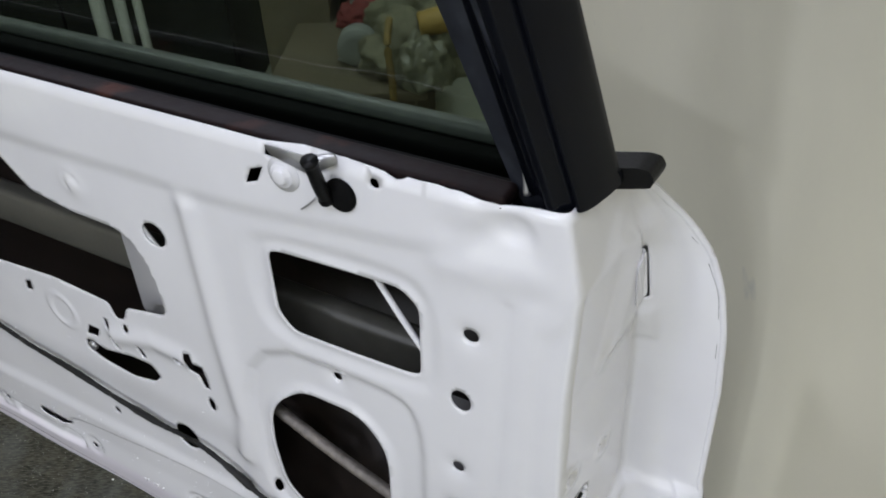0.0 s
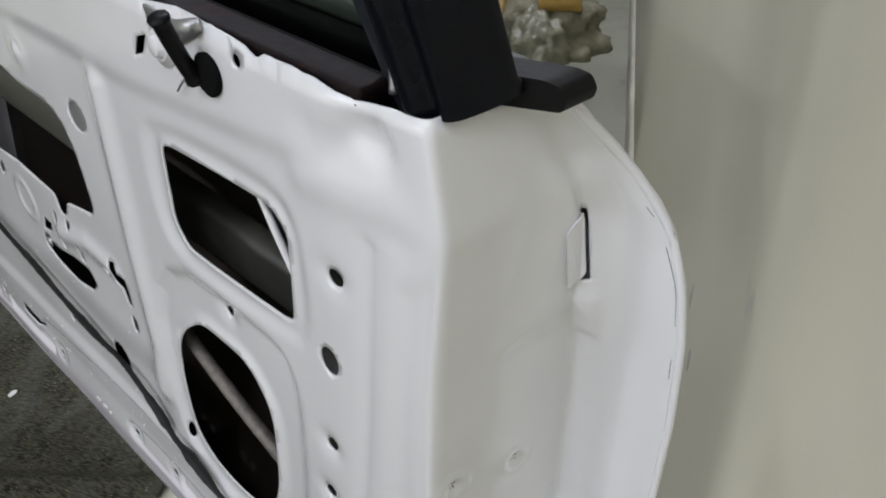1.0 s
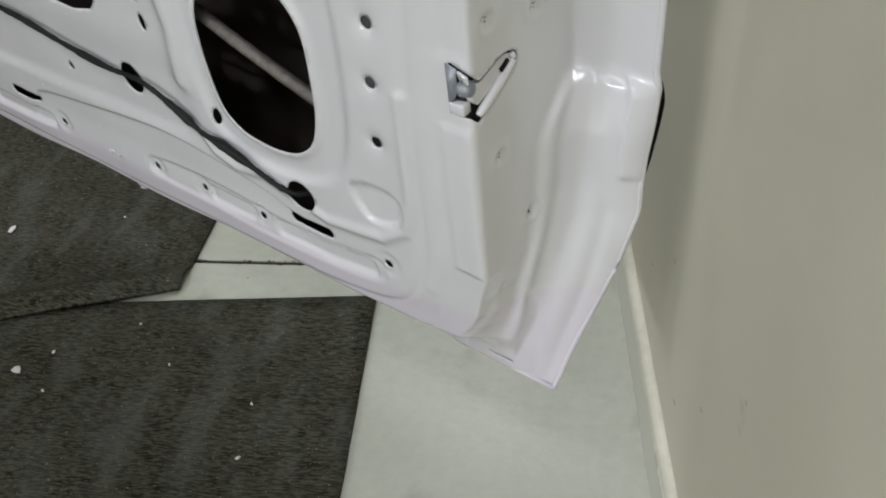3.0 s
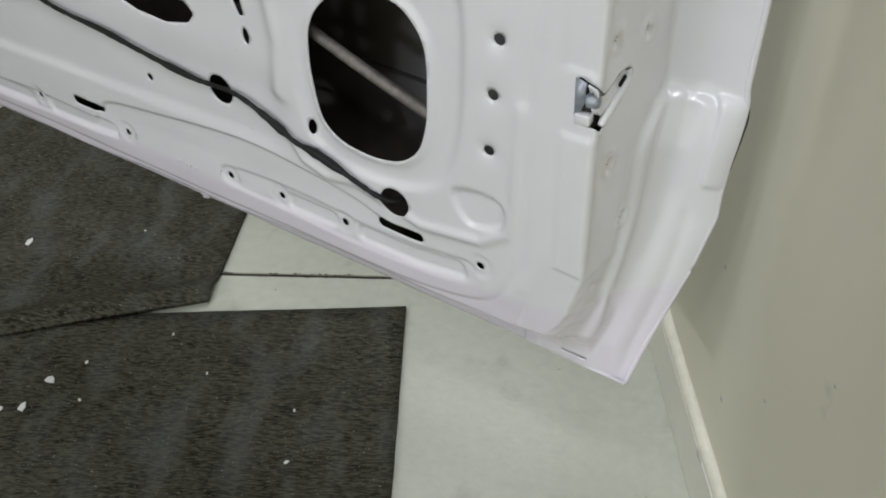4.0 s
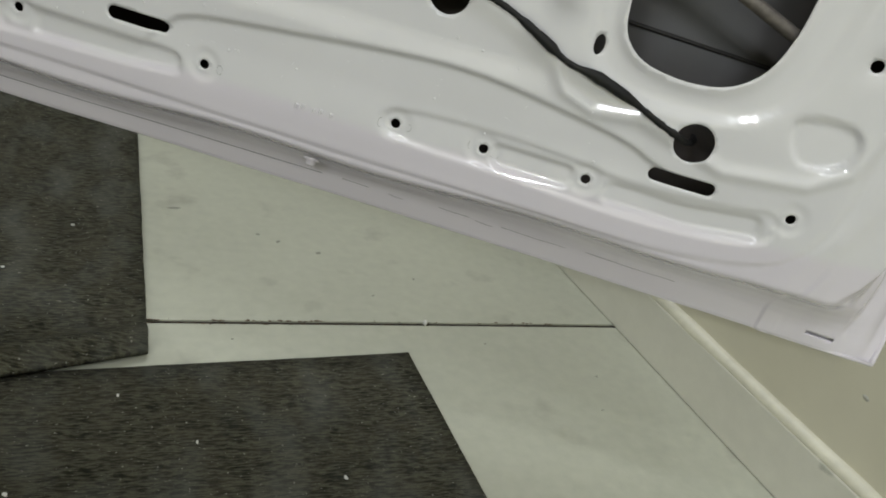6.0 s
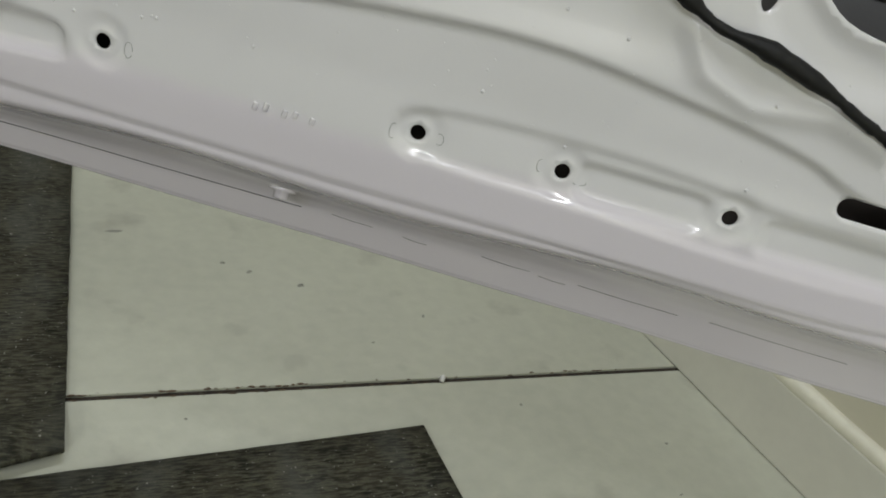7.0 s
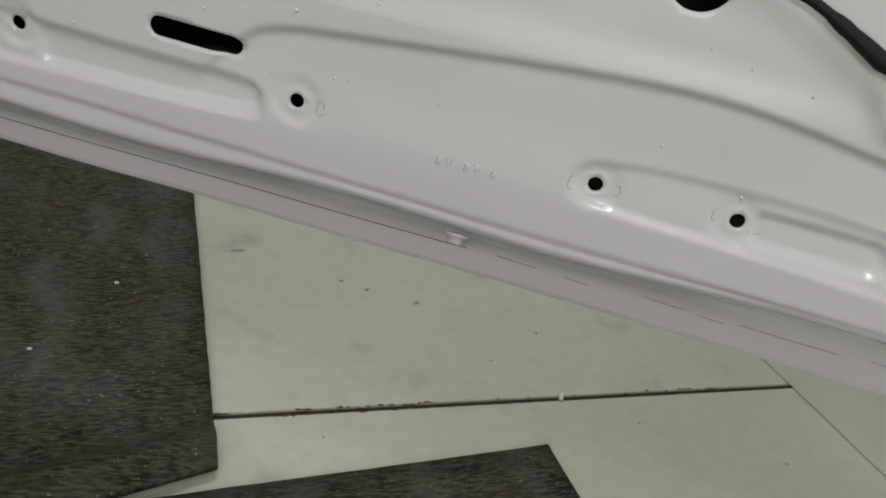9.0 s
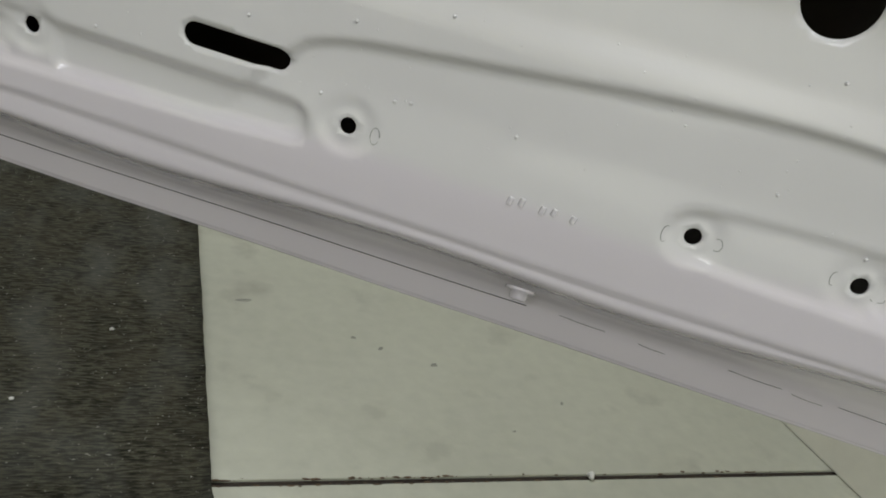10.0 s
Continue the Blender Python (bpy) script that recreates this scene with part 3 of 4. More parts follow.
BAR_R = [(-0.362, 0.424), (-0.290, 0.428), (-0.206, 0.426), (-0.130, 0.416), (-0.036, 0.424), (-0.014, 0.430), (-0.004, 0.412), (-0.016, 0.396), (-0.073, 0.388), (-0.149, 0.387), (-0.258, 0.394), (-0.340, 0.396), (-0.368, 0.404)]
BAR_L = [(-0.90, 0.420), (-0.72, 0.424), (-0.690, 0.420), (-0.573, 0.419), (-0.556, 0.413), (-0.560, 0.396), (-0.70, 0.393), (-0.90, 0.392)]
GROOVE = [(-0.92, 0.377), (-0.66, 0.375), (-0.495, 0.369), (-0.33, 0.367), (-0.17, 0.364), (-0.066, 0.365), (0.006, 0.380), (0.038, 0.412), (0.046, 0.470), (0.046, 0.600), (0.058, 0.745), (0.061, 0.860)]
PAD = [(-0.030, 0.500), (-0.030, 0.512), (-0.004, 0.519), (0.026, 0.514), (0.026, 0.484), (-0.010, 0.473), (-0.022, 0.484)]
LEDGE = [(-0.92, 0.872), (-0.36, 0.876), (-0.175, 0.877), (-0.072, 0.886), (0.008, 0.893), (0.040, 0.910), (0.060, 0.945), (0.060, 0.99), (-0.92, 0.99)]


def eased(line, closed=False, n=4):
    """The same run with rounded corners."""
    pts = list(line)
    for _ in range(2):
        ends = zip(pts, pts[1:] + pts[:1]) if closed else zip(pts, pts[1:])
        cut = []
        for (x0, z0), (x1, z1) in ends:
            cut += [(0.75 * x0 + 0.25 * x1, 0.75 * z0 + 0.25 * z1), (0.25 * x0 + 0.75 * x1, 0.25 * z0 + 0.75 * z1)]
        pts = cut if closed else [pts[0]] + cut + [pts[-1]]
    return pts


PANEL_C, PANEL_B, LOW_STEP, BAR_R, BAR_L, PAD = [eased(q, True) for q in (PANEL_C, PANEL_B, LOW_STEP, BAR_R, BAR_L, PAD)]
GROOVE, LEDGE = eased(GROOVE), eased(LEDGE, True)
TROUGHS = [rounded(q, 0.008) for q in ([(-0.262, 0.418), (-0.189, 0.417), (-0.189, 0.397), (-0.262, 0.398)], [(-0.158, 0.414), (-0.086, 0.413), (-0.022, 0.421), (-0.018, 0.401), (-0.080, 0.393), (-0.158, 0.394)], [(-0.700, 0.419), (-0.558, 0.416), (-0.556, 0.398), (-0.700, 0.396)], [(-0.92, 0.418), (-0.735, 0.418), (-0.735, 0.398), (-0.92, 0.396)])]
LIP = [q for q in GROOVE if q[1] < 0.42] + [(0.060, 0.42), (0.060, 0.28), (-0.95, 0.28), (-0.95, 0.377)]
VERTICAL = [q for q in GROOVE if q[1] > 0.42]


def relief(p):
    """Stamped shape of the inner panel: positive goes into the door."""
    h = -0.0028 * area(p, LEDGE, 0.018)
    h -= 0.0014 * ramp((p[:, 1] - 0.368) / 0.060) * ramp((0.62 - p[:, 1]) / 0.06) * ramp((-0.04 - p[:, 0]) / 0.12)
    h += 0.0045 * area(p, PANEL_C, 0.014)
    h += 0.0030 * area(p, PANEL_B, 0.018)
    h += 0.0038 * area(p, LOW_STEP, 0.0060) * ramp((p[:, 1] - 0.385) / 0.055) * ramp((-0.085 - p[:, 0]) / 0.055)
    h += 0.0035 * ramp((p[:, 1] - 0.474) / 0.022) * ramp((-0.22 - p[:, 0]) / 0.05) * ramp((0.60 - p[:, 1]) / 0.05)
    h += 0.0020 * area(p, BAR_R, 0.0065)
    h += 0.0022 * area(p, BAR_L, 0.0065)
    for q in TROUGHS:
        h += 0.0034 * area(p, q, 0.007)
    upright = ramp((p[:, 1] - 0.375) / 0.04)
    h += 0.0017 * upright * ridge(p, GROOVE, 0.0044) + 0.0006 * (1 - upright) * ridge(p, GROOVE, 0.0022)
    h += 0.0017 * (1 - upright) * area(p, LIP, 0.0045)
    h -= 0.0013 * ridge(p, [(x + 0.016, z) for x, z in VERTICAL], 0.009)
    h -= 0.0050 * ridge(p, [(-0.236, 0.56), (-0.226, 0.615), (-0.232, 0.72), (-0.232, 0.86)], 0.012)
    h -= 0.0035 * ridge(p, OPEN_C, 0.006, True) + 0.0020 * ridge(p, OPEN_B, 0.006, True)
    h += 0.0040 * area(p, PAD, 0.005)
    h -= 0.0030 * ridge(p, [(-0.23, 0.50), (-0.218, 0.482), (-0.19, 0.472), (-0.15, 0.477), (-0.07, 0.452), (0.0, 0.460), (0.028, 0.480), (0.038, 0.515), (0.040, 0.56), (0.043, 0.62)], 0.006)
    h -= 0.0018 * area(p, [(0.076, 0.458), (0.130, 0.452), (0.130, 0.607), (0.076, 0.607)], 0.006)
    h += 0.0018 * area(p, [(0.076, 0.668), (0.106, 0.664), (0.106, 0.86), (0.084, 0.84)], 0.014)
    h -= 0.0016 * ridge(p, ring(-0.485, 0.656, 0.021), 0.003, True)
    h -= 0.0040 * ridge(p, [(-0.40, 0.653), (-0.34, 0.668), (-0.29, 0.664)], 0.011)
    h -= 0.0030 * ridge(p, [(-0.385, 0.843), (-0.384, 0.844)], 0.012)
    h += 0.0016 * ridge(p, ring(-0.385, 0.843, 0.0095, n=14)[1:9], 0.0026)
    h += 0.0034 * np.exp(-(np.hypot(p[:, 0] - 0.068, (p[:, 1] - 0.924) * 1.1) / 0.0125) ** 4)
    h += 0.0020 * ridge(p, [(0.030, 0.915), (0.068, 0.920)], 0.012)
    h -= 0.0024 * ridge(p, [(0.02, 0.885), (0.075, 0.890)], 0.014)
    for x, z, r in SMALL:
        h += 0.0018 * np.exp(-(np.hypot(p[:, 0] - x, p[:, 1] - z) / 0.014) ** 6)
        h -= 0.0016 * np.exp(-(np.hypot(p[:, 0] - x, p[:, 1] - z) / (r + 0.003)) ** 2)
    for x, z, r in DIMPLED:
        h += 0.0030 * np.exp(-(np.hypot(p[:, 0] - x, p[:, 1] - z) / 0.010) ** 2)
    h += 0.0006 * np.sin(p[:, 0] * 31 + 1.3) * np.sin(p[:, 1] * 27)
    h *= ramp((0.112 - p[:, 0]) / 0.012)
    # the latch end: rivet dimples, the pad under the slot and the bulge low on the flange
    for s, z in RIVETS:
        h += 0.0030 * np.exp(-(np.hypot(p[:, 0] - s, p[:, 1] - z) / 0.0045) ** 2) - 0.0012 * np.exp(-((np.hypot(p[:, 0] - s, p[:, 1] - z) - 0.009) / 0.003) ** 2)
    h -= 0.0032 * area(p, [(0.222, 0.802), (0.246, 0.800), (0.247, 0.766), (0.224, 0.766)], 0.009)
    h -= 0.0045 * area(p, [(0.170, 0.785), (0.210, 0.890), (0.240, 0.880), (0.240, 0.785)], 0.034)
    h -= 0.0042 * area(p, [(0.282, 0.600), (0.312, 0.598), (0.312, 0.508), (0.284, 0.512)], 0.007)
    h += 0.0014 * ridge(p, [(0.247, 0.598), (0.248, 0.52), (0.246, 0.44)], 0.009)
    h -= 0.0020 * area(p, [(0.112, 0.352), (0.150, 0.412), (0.196, 0.404), (0.226, 0.372), (0.214, 0.336), (0.160, 0.330)], 0.020)
    h += 0.0015 * ridge(p, eased([(0.160, 0.424), (0.208, 0.412), (0.243, 0.374), (0.228, 0.326)]), 0.006)
    h -= 0.0018 * ridge(p, eased([(0.240, 0.49), (0.246, 0.42), (0.262, 0.37), (0.266, 0.315)]), 0.015)
    h += 0.0014 * ridge(p, eased([(0.275, 0.48), (0.282, 0.40), (0.288, 0.32)]), 0.007)
    h += 0.0016 * ridge(p, [(0.268, 0.92), (0.268, 0.615)], 0.014)
    return h


def surface(p):
    """Places of panel points given by run and height."""
    s, z = p[:, 0], p[:, 1]
    x, y = np.zeros(len(p)), np.zeros(len(p))
    # the corner is rounder higher up
    soft = 1 + 0.9 * ramp((z - 0.60) / 0.15) * ramp((0.150 - s) / 0.03) - 0.45 * ramp((s - 0.19) / 0.02)
    for off in (-0.008, -0.005, -0.0025, 0, 0.0025, 0.005, 0.008):
        a, b = section(np.minimum(s + off * soft, S_END), z)
        x, y = x + a / 7, y + b / 7
    k = ramp((s - S_END + 0.022) / 0.022)
    x, y = x * (1 - k) + edge_x(z) * k, y * (1 - k) + edge_y(z) * k
    low = np.where(s < 0.235, fall(z), np.minimum(fall(z), edge_y(z)))
    near = np.maximum(0.022 - np.abs(y - low), 0) / 0.022
    y = np.maximum(y, low) + near ** 2 * 0.022 / 4 * ramp((s - 0.03) / 0.06) * (1 - k)
    h = relief(p) * (1 - k)
    # along the latch end the stamping moves across the sheet, not along y
    side = ramp((s - 0.105) / 0.012) * ramp((0.236 - s) / 0.02)
    return np.stack([x - h * side, y + h * (1 - 0.8 * side), z + sink(x, z)], 1)


def panel_mesh():
    from mathutils.geometry import delaunay_2d_cdt
    top = [(FRONT, 0.948), (-0.126, 0.947), (-0.088, 0.952), (-0.053, 0.950), (-0.020, 0.947), (0.035, 0.947), (0.062, 0.941), (0.085, 0.944), (0.16, 0.945), (0.20, 0.943), (0.235, 0.939), (S_END, 0.936)]
    even = curve(top)

    def topz(x):
        x = np.asarray(x)
        jag = 0.0004 * np.sin(x * 520) * np.sin(x * 173 + 1) + 0.0004 * np.sin(x * 1290 + 2) * np.sin(x * 390)
        return even(x) + jag * ramp((x + 0.10) / 0.05) * ramp((0.06 - x) / 0.02) - 0.0035 * np.exp(-((x + 0.012) / 0.006) ** 4)

    xs = np.concatenate([np.arange(FRONT, -0.72, 0.012), np.arange(-0.72, 0.08, 0.0036), np.linspace(0.08, S_END, 78)])
    zs = np.concatenate([np.arange(0.30, 0.315, 0.0025), np.arange(0.315, 0.366, 0.0013), np.arange(0.367, 0.38, 0.0024), np.arange(0.38, 0.49, 0.0021), np.arange(0.49, 0.936, 0.0037)])
    gx, gz = np.meshgrid(xs, zs)
    p = np.stack([gx.ravel(), gz.ravel()], 1)
    keep = p[:, 1] < topz(p[:, 0]) - 0.002
    for hole in HOLES:
        x0, z0 = np.min(hole, 0) - 0.004
        x1, z1 = np.max(hole, 0) + 0.004
        near = keep & (p[:, 0] > x0) & (p[:, 0] < x1) & (p[:, 1] > z0) & (p[:, 1] < z1)
        some = np.where(near)[0]
        if len(some):
            q = p[some]
            keep[some[inside(q, hole) | (reach(q, hole, True) < 0.0016)]] = False
    pts = [Vector(q) for q in p[keep]]
    edges = []
    for loop in HOLES:
        dense = []
        for a, b in zip(loop, loop[1:] + loop[:1]):
            n = max(1, int(math.dist(a, b) / 0.004))
            dense += [(a[0] + (b[0] - a[0]) * k / n, a[1] + (b[1] - a[1]) * k / n) for k in range(n)]
        first = len(pts)
        pts += [Vector(q) for q in dense]
        edges += [(first + k, first + (k + 1) % len(dense)) for k in range(len(dense))]
    rim = [(x, float(topz(x))) for x in np.arange(FRONT, S_END + 1e-6, 0.0045)] + [(S_END, float(topz(S_END)))]
    pts += [Vector(q) for q in rim]
    verts, _, faces, *_ = delaunay_2d_cdt(pts, edges, [], 0, 1e-5)
    flat = np.array([v[:] for v in verts])
    mid = np.array([flat[list(f)].mean(0) for f in faces])
    good = mid[:, 1] < topz(mid[:, 0])
    for hole in HOLES:
        x0, z0 = np.min(hole, 0)
        x1, z1 = np.max(hole, 0)
        some = np.where(good & (mid[:, 0] > x0) & (mid[:, 0] < x1) & (mid[:, 1] > z0) & (mid[:, 1] < z1))[0]
        if len(some):
            good[some[inside(mid[some], hole)]] = False
    place = surface(flat)
    me = bpy.data.meshes.new("inner_panel")
    me.from_pydata([tuple(v) for v in place], [], [tuple(f) for f, ok in zip(faces, good) if ok])
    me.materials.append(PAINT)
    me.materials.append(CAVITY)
    me.polygons.foreach_set("use_smooth", [True] * len(me.polygons))
    return me


inner = new("inner_panel", panel_mesh())
inner.parent = car_door
tagged(inner, "glossy white stamped steel inner panel with cut-outs")
# the back of the sheet takes the dark colour, so the holes look shaded
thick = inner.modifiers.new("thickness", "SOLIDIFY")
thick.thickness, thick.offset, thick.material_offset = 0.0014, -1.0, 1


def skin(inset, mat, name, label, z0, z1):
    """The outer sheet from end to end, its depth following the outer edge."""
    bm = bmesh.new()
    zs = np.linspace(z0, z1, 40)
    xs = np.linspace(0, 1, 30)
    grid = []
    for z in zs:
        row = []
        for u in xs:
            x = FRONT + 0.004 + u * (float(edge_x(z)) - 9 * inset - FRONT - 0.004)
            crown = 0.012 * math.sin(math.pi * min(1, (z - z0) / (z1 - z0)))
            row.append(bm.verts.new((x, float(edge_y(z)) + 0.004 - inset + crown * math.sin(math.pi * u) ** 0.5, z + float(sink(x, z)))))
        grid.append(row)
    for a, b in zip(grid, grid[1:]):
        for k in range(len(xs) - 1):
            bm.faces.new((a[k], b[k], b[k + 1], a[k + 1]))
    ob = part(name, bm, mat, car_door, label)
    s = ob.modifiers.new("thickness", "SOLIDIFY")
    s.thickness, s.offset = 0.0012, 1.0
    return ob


skin(0.0, PAINT, "outer_skin", "glossy white outer sheet", 0.300, 0.936)
# second sheet added in dark brown, its colour deepening the shade in the cavity
skin(0.009, LINING, "lining", "dark brown sheet inside the outer sheet", 0.33, 0.935)

# hem along the bottom and the latch end
hem_path = surface(np.array([(x, 0.300) for x in np.linspace(FRONT, 0.128, 60)]))
hem_path = [(x, y + 0.002, z + 0.0005) for x, y, z in hem_path] + [(0.1475, float(edge_y(0.30)), 0.2930)]
part("hem", tube(hem_path, 0.0022, n=110, sides=8), PAINT, car_door)
end_path = [(float(edge_x(z)) - 0.0016, float(edge_y(z)) + 0.0015, z + float(sink(0.147, z))) for z in np.linspace(0.300, 0.934, 48)]
part("hem", tube(end_path, 0.0030, n=120, sides=8), PAINT, car_door)
part("end_plate", box(FRONT - 0.004, 0.0, 0.31, FRONT, 0.14, 0.945, 0.001), PAINT, car_door)
part("edge_guard", tube([(0.1812, 0.144, 0.502), (0.1838, 0.147, 0.530), (0.1868, 0.150, 0.562), (0.1880, 0.151, 0.580), (0.1865, 0.150, 0.598)], lambda u: 0.001 + 0.0026 * math.sin(math.pi * u) ** 0.6, n=24), RUBBER, car_door, "black rubber edge guard")

# the brace inside, seen through the openings
part("brace_rod", tube([(-0.28, 0.020, 0.660), (-0.15, 0.016, 0.609), (-0.02, 0.018, 0.558)], lambda u: 0.0060 + 0.0004 * noise.noise((u * 40, 1, 0)), n=40, sides=10), BEAM, car_door, "rough bare steel rod inside")
part("lining_seam", tube([(-0.24, 0.136, 0.530), (-0.12, 0.136, 0.524), (0.0, 0.134, 0.519)], 0.0022, n=20, sides=6), CAVITY, car_door)
part("window_guide", tube([(-0.062, 0.014, 0.856), (-0.030, 0.013, 0.808), (0.006, 0.013, 0.758)], 0.0028, n=12), PAINT, car_door, "thin white guide rod")
part("lift_rail", box(-0.85, 0.045, 0.705, 0.03, 0.070, 0.752, 0.006), RAIL, car_door, "dull grey rail inside the door")
part("reinforcement", plate(rounded([(-0.3805, 0.672), (-0.270, 0.672), (-0.270, 0.745), (-0.325, 0.772), (-0.346, 0.800), (-0.352, 0.86), (-0.374, 0.86), (-0.3795, 0.79)], 0.008), 0.029, 0.0305), PAINT, car_door)

# waist rail, seals and glass; the raised black seals also stand in for the slot's shade
part("waist_rail", box(FRONT, 0.003, 0.936, 0.066, 0.025, 0.9475, 0.003), RUST, car_door, "dark rusty inner waist rail")
part("inner_seal", box(FRONT, 0.0275, 0.88, 0.070, 0.041, 0.940, 0.005), RUBBER, car_door, "black rubber waist seal")
part("outer_seal_filler", box(FRONT, 0.054, 0.88, 0.085, 0.0735, 0.941, 0.003), RUBBER, car_door)
part("waist_moulding", box(FRONT, 0.0745, 0.938, 0.100, 0.090, 0.9505, 0.004), STRIP, car_door, "grey outer waist moulding")
glass = plate([(FRONT + 0.02, 0.80), (0.075, 0.80), (0.068, 0.95), (-0.04, 1.40), (FRONT + 0.30, 1.40), (FRONT + 0.02, 1.05)], 0.046, 0.050)
for v in glass.verts:
    v.co.y -= 0.25 * (v.co.z - 0.94)
pane = part("window_pane", glass, GLASS, car_door, "dusty tinted side window glass", smooth=False)
pane.visible_shadow = False

# window frame post: a folded channel leaning forwards, wider upwards; each fold by share of its width and depth
POST_FOLDS = [(0.00, 0.001), (0.04, -0.003), (0.10, 0.001), (0.20, -0.002), (0.33, -0.0115), (0.41, -0.0140), (0.50, -0.0125), (0.58, -0.0065), (0.65, -0.0040), (0.73, -0.0065), (0.80, -0.0030), (0.92, 0.012), (0.985, 0.024), (1.00, 0.031), (0.95, 0.035), (0.60, 0.034), (0.10, 0.028), (0.01, 0.016)]
post_left = curve([(0.94, 0.0755), (1.07, 0.0500), (1.40, -0.018)])
post_right = curve([(0.94, 0.1250), (1.07, 0.1025), (1.40, 0.045)])
post_depth = curve([(0.94, 0.0215), (0.957, 0.018), (1.07, -0.010), (1.22, -0.045), (1.40, -0.085)])


def window_post():
    fold = [tuple(q)[:2] for q in smooth_path([(u, d, 0.0) for u, d in POST_FOLDS], 68)]
    bm = bmesh.new()
    rings = []
    for k, z in enumerate([0.943, 0.948, 0.957, 1.0, 1.07, 1.15, 1.22, 1.31, 1.40]):
        left, width = float(post_left(z)), float(post_right(z) - post_left(z))
        rings.append([bm.verts.new((left + u * width, float(post_depth(z)) + d, z + (0.006 * max(0.0, d / 0.03) if k < 2 else 0.0))) for u, d in fold])
    for a, b in zip(rings, rings[1:]):
        for k in range(len(fold)):
            j = (k + 1) % len(fold)
            bm.faces.new((a[k], a[j], b[j], b[k]))
    bm.faces.new(rings[0][::-1])
    bm.faces.new(rings[-1])
    bmesh.ops.recalc_face_normals(bm, faces=bm.faces[:])
    return bm


part("window_post", creased(window_post()), POST, car_door, "satin black folded window frame post")
RUN_OUT = [(-0.008, -0.004), (0.006, -0.008), (0.014, -0.004), (0.020, -0.008), (0.034, -0.006), (0.036, 0.004), (0.012, 0.014), (-0.002, 0.018), (-0.006, 0.010), (-0.001, 0.002)]
run_path = [(0.072, 0.033, 0.930), (0.068, 0.028, 0.947), (0.0385, -0.004, 1.07), (0.001, -0.042, 1.22), (-0.044, -0.085, 1.40)]
part("glass_run", creased(sweep(RUN_OUT, run_path)), RUN, car_door, "worn dark glass run channel")
part("run_end", tube([(0.0745, 0.018, 0.9440), (0.0735, 0.0185, 0.952), (0.0722, 0.0185, 0.9600), (0.0712, 0.018, 0.966)], lambda u: 0.0012 + 0.0016 * (1 - u), n=10, sides=6), STEEL, car_door, "chipped bare metal end")
cap = plate(rounded([(0.100, 0.9395), (0.1385, 0.9400), (0.1400, 0.946), (0.1370, 0.9525), (0.130, 0.9550), (0.100, 0.9560)], 0.0022), 0.048, 0.072)
for v in cap.verts:
    v.co.y += 0.5 * (v.co.x - 0.104)
part("end_cap", cap, BLACK, car_door, "black plastic moulding end cap", smooth=False)

# lock lever and its grommet on the upper band
part("grommet", lathe([(0.0, 0.0), (0.0130, 0.0), (0.0132, -0.002), (0.011, -0.0035), (0.0, -0.004)], (-0.060, -0.0030, 0.9195), (0, 1, 0)), RUBBER, car_door, "black rubber grommet")
part("lock_lever", tube([(-0.071, -0.006, 0.914), (-0.069, -0.013, 0.927), (-0.066, -0.020, 0.942), (-0.064, -0.026, 0.957)], lambda u: 0.0052 + 0.0012 * (abs(u - 0.5) > 0.42), n=24), BLACK, car_door, "black plastic lock lever")
part("washer", lathe([(0.0, 0.0), (0.0145, 0.0), (0.0145, -0.001), (0.0105, -0.0012), (0.0102, -0.0035), (0.0095, -0.004), (0.007, -0.003), (0.0065, -0.0065), (0.0055, -0.007), (0.0, -0.007)], (-0.112, -0.0025, 0.923), (0, 1, 0)), PAINT, car_door, "painted washer and pivot")
part("bracket", plate(rounded([(-0.125, 0.946), (-0.090, 0.944), (-0.060, 0.953), (-0.058, 0.945), (-0.085, 0.930), (-0.12, 0.938)], 0.004), -0.0052, -0.0036), STEEL, car_door)
part("wire_clip", tube([(-0.098, -0.005, 0.898), (-0.088, -0.007, 0.906), (-0.080, -0.006, 0.914)], 0.0008, n=8, sides=6), STEEL, car_door)

# the latch behind its cut-out; the dark colour of its body stands in for shade
latch = part("latch", box(0.084, 0.010, 0.610, 0.101, 0.060, 0.668, 0.002), CAVITY, car_door, "dark latch body behind the cut-out")
part("roller", tube([(0.0985, 0.0080, 0.6425), (0.1035, 0.0080, 0.6430), (0.1085, 0.0085, 0.6435)], lambda u: 0.0062 if 0.1 < u < 0.9 else 0.0052, n=16, sides=16), ZINC, latch, "blue-grey zinc-plated roller")
part("plate", plate(rounded([(0.0885, 0.6615), (0.0985, 0.6580), (0.0972, 0.6500), (0.0985, 0.6440), (0.0945, 0.6330), (0.0890, 0.6270)], 0.0012), 0.0050, 0.0062), ZINC, latch)
part("catch", box(0.0895, 0.0035, 0.6205, 0.1030, 0.0130, 0.6300, 0.0012), PAINT, latch)
part("flap", plate(rounded([(0.1005, 0.6590), (0.1090, 0.6560), (0.1100, 0.6500), (0.1065, 0.6510), (0.1055, 0.6540), (0.1030, 0.6525)], 0.0008), 0.002, 0.004), PAINT, latch)


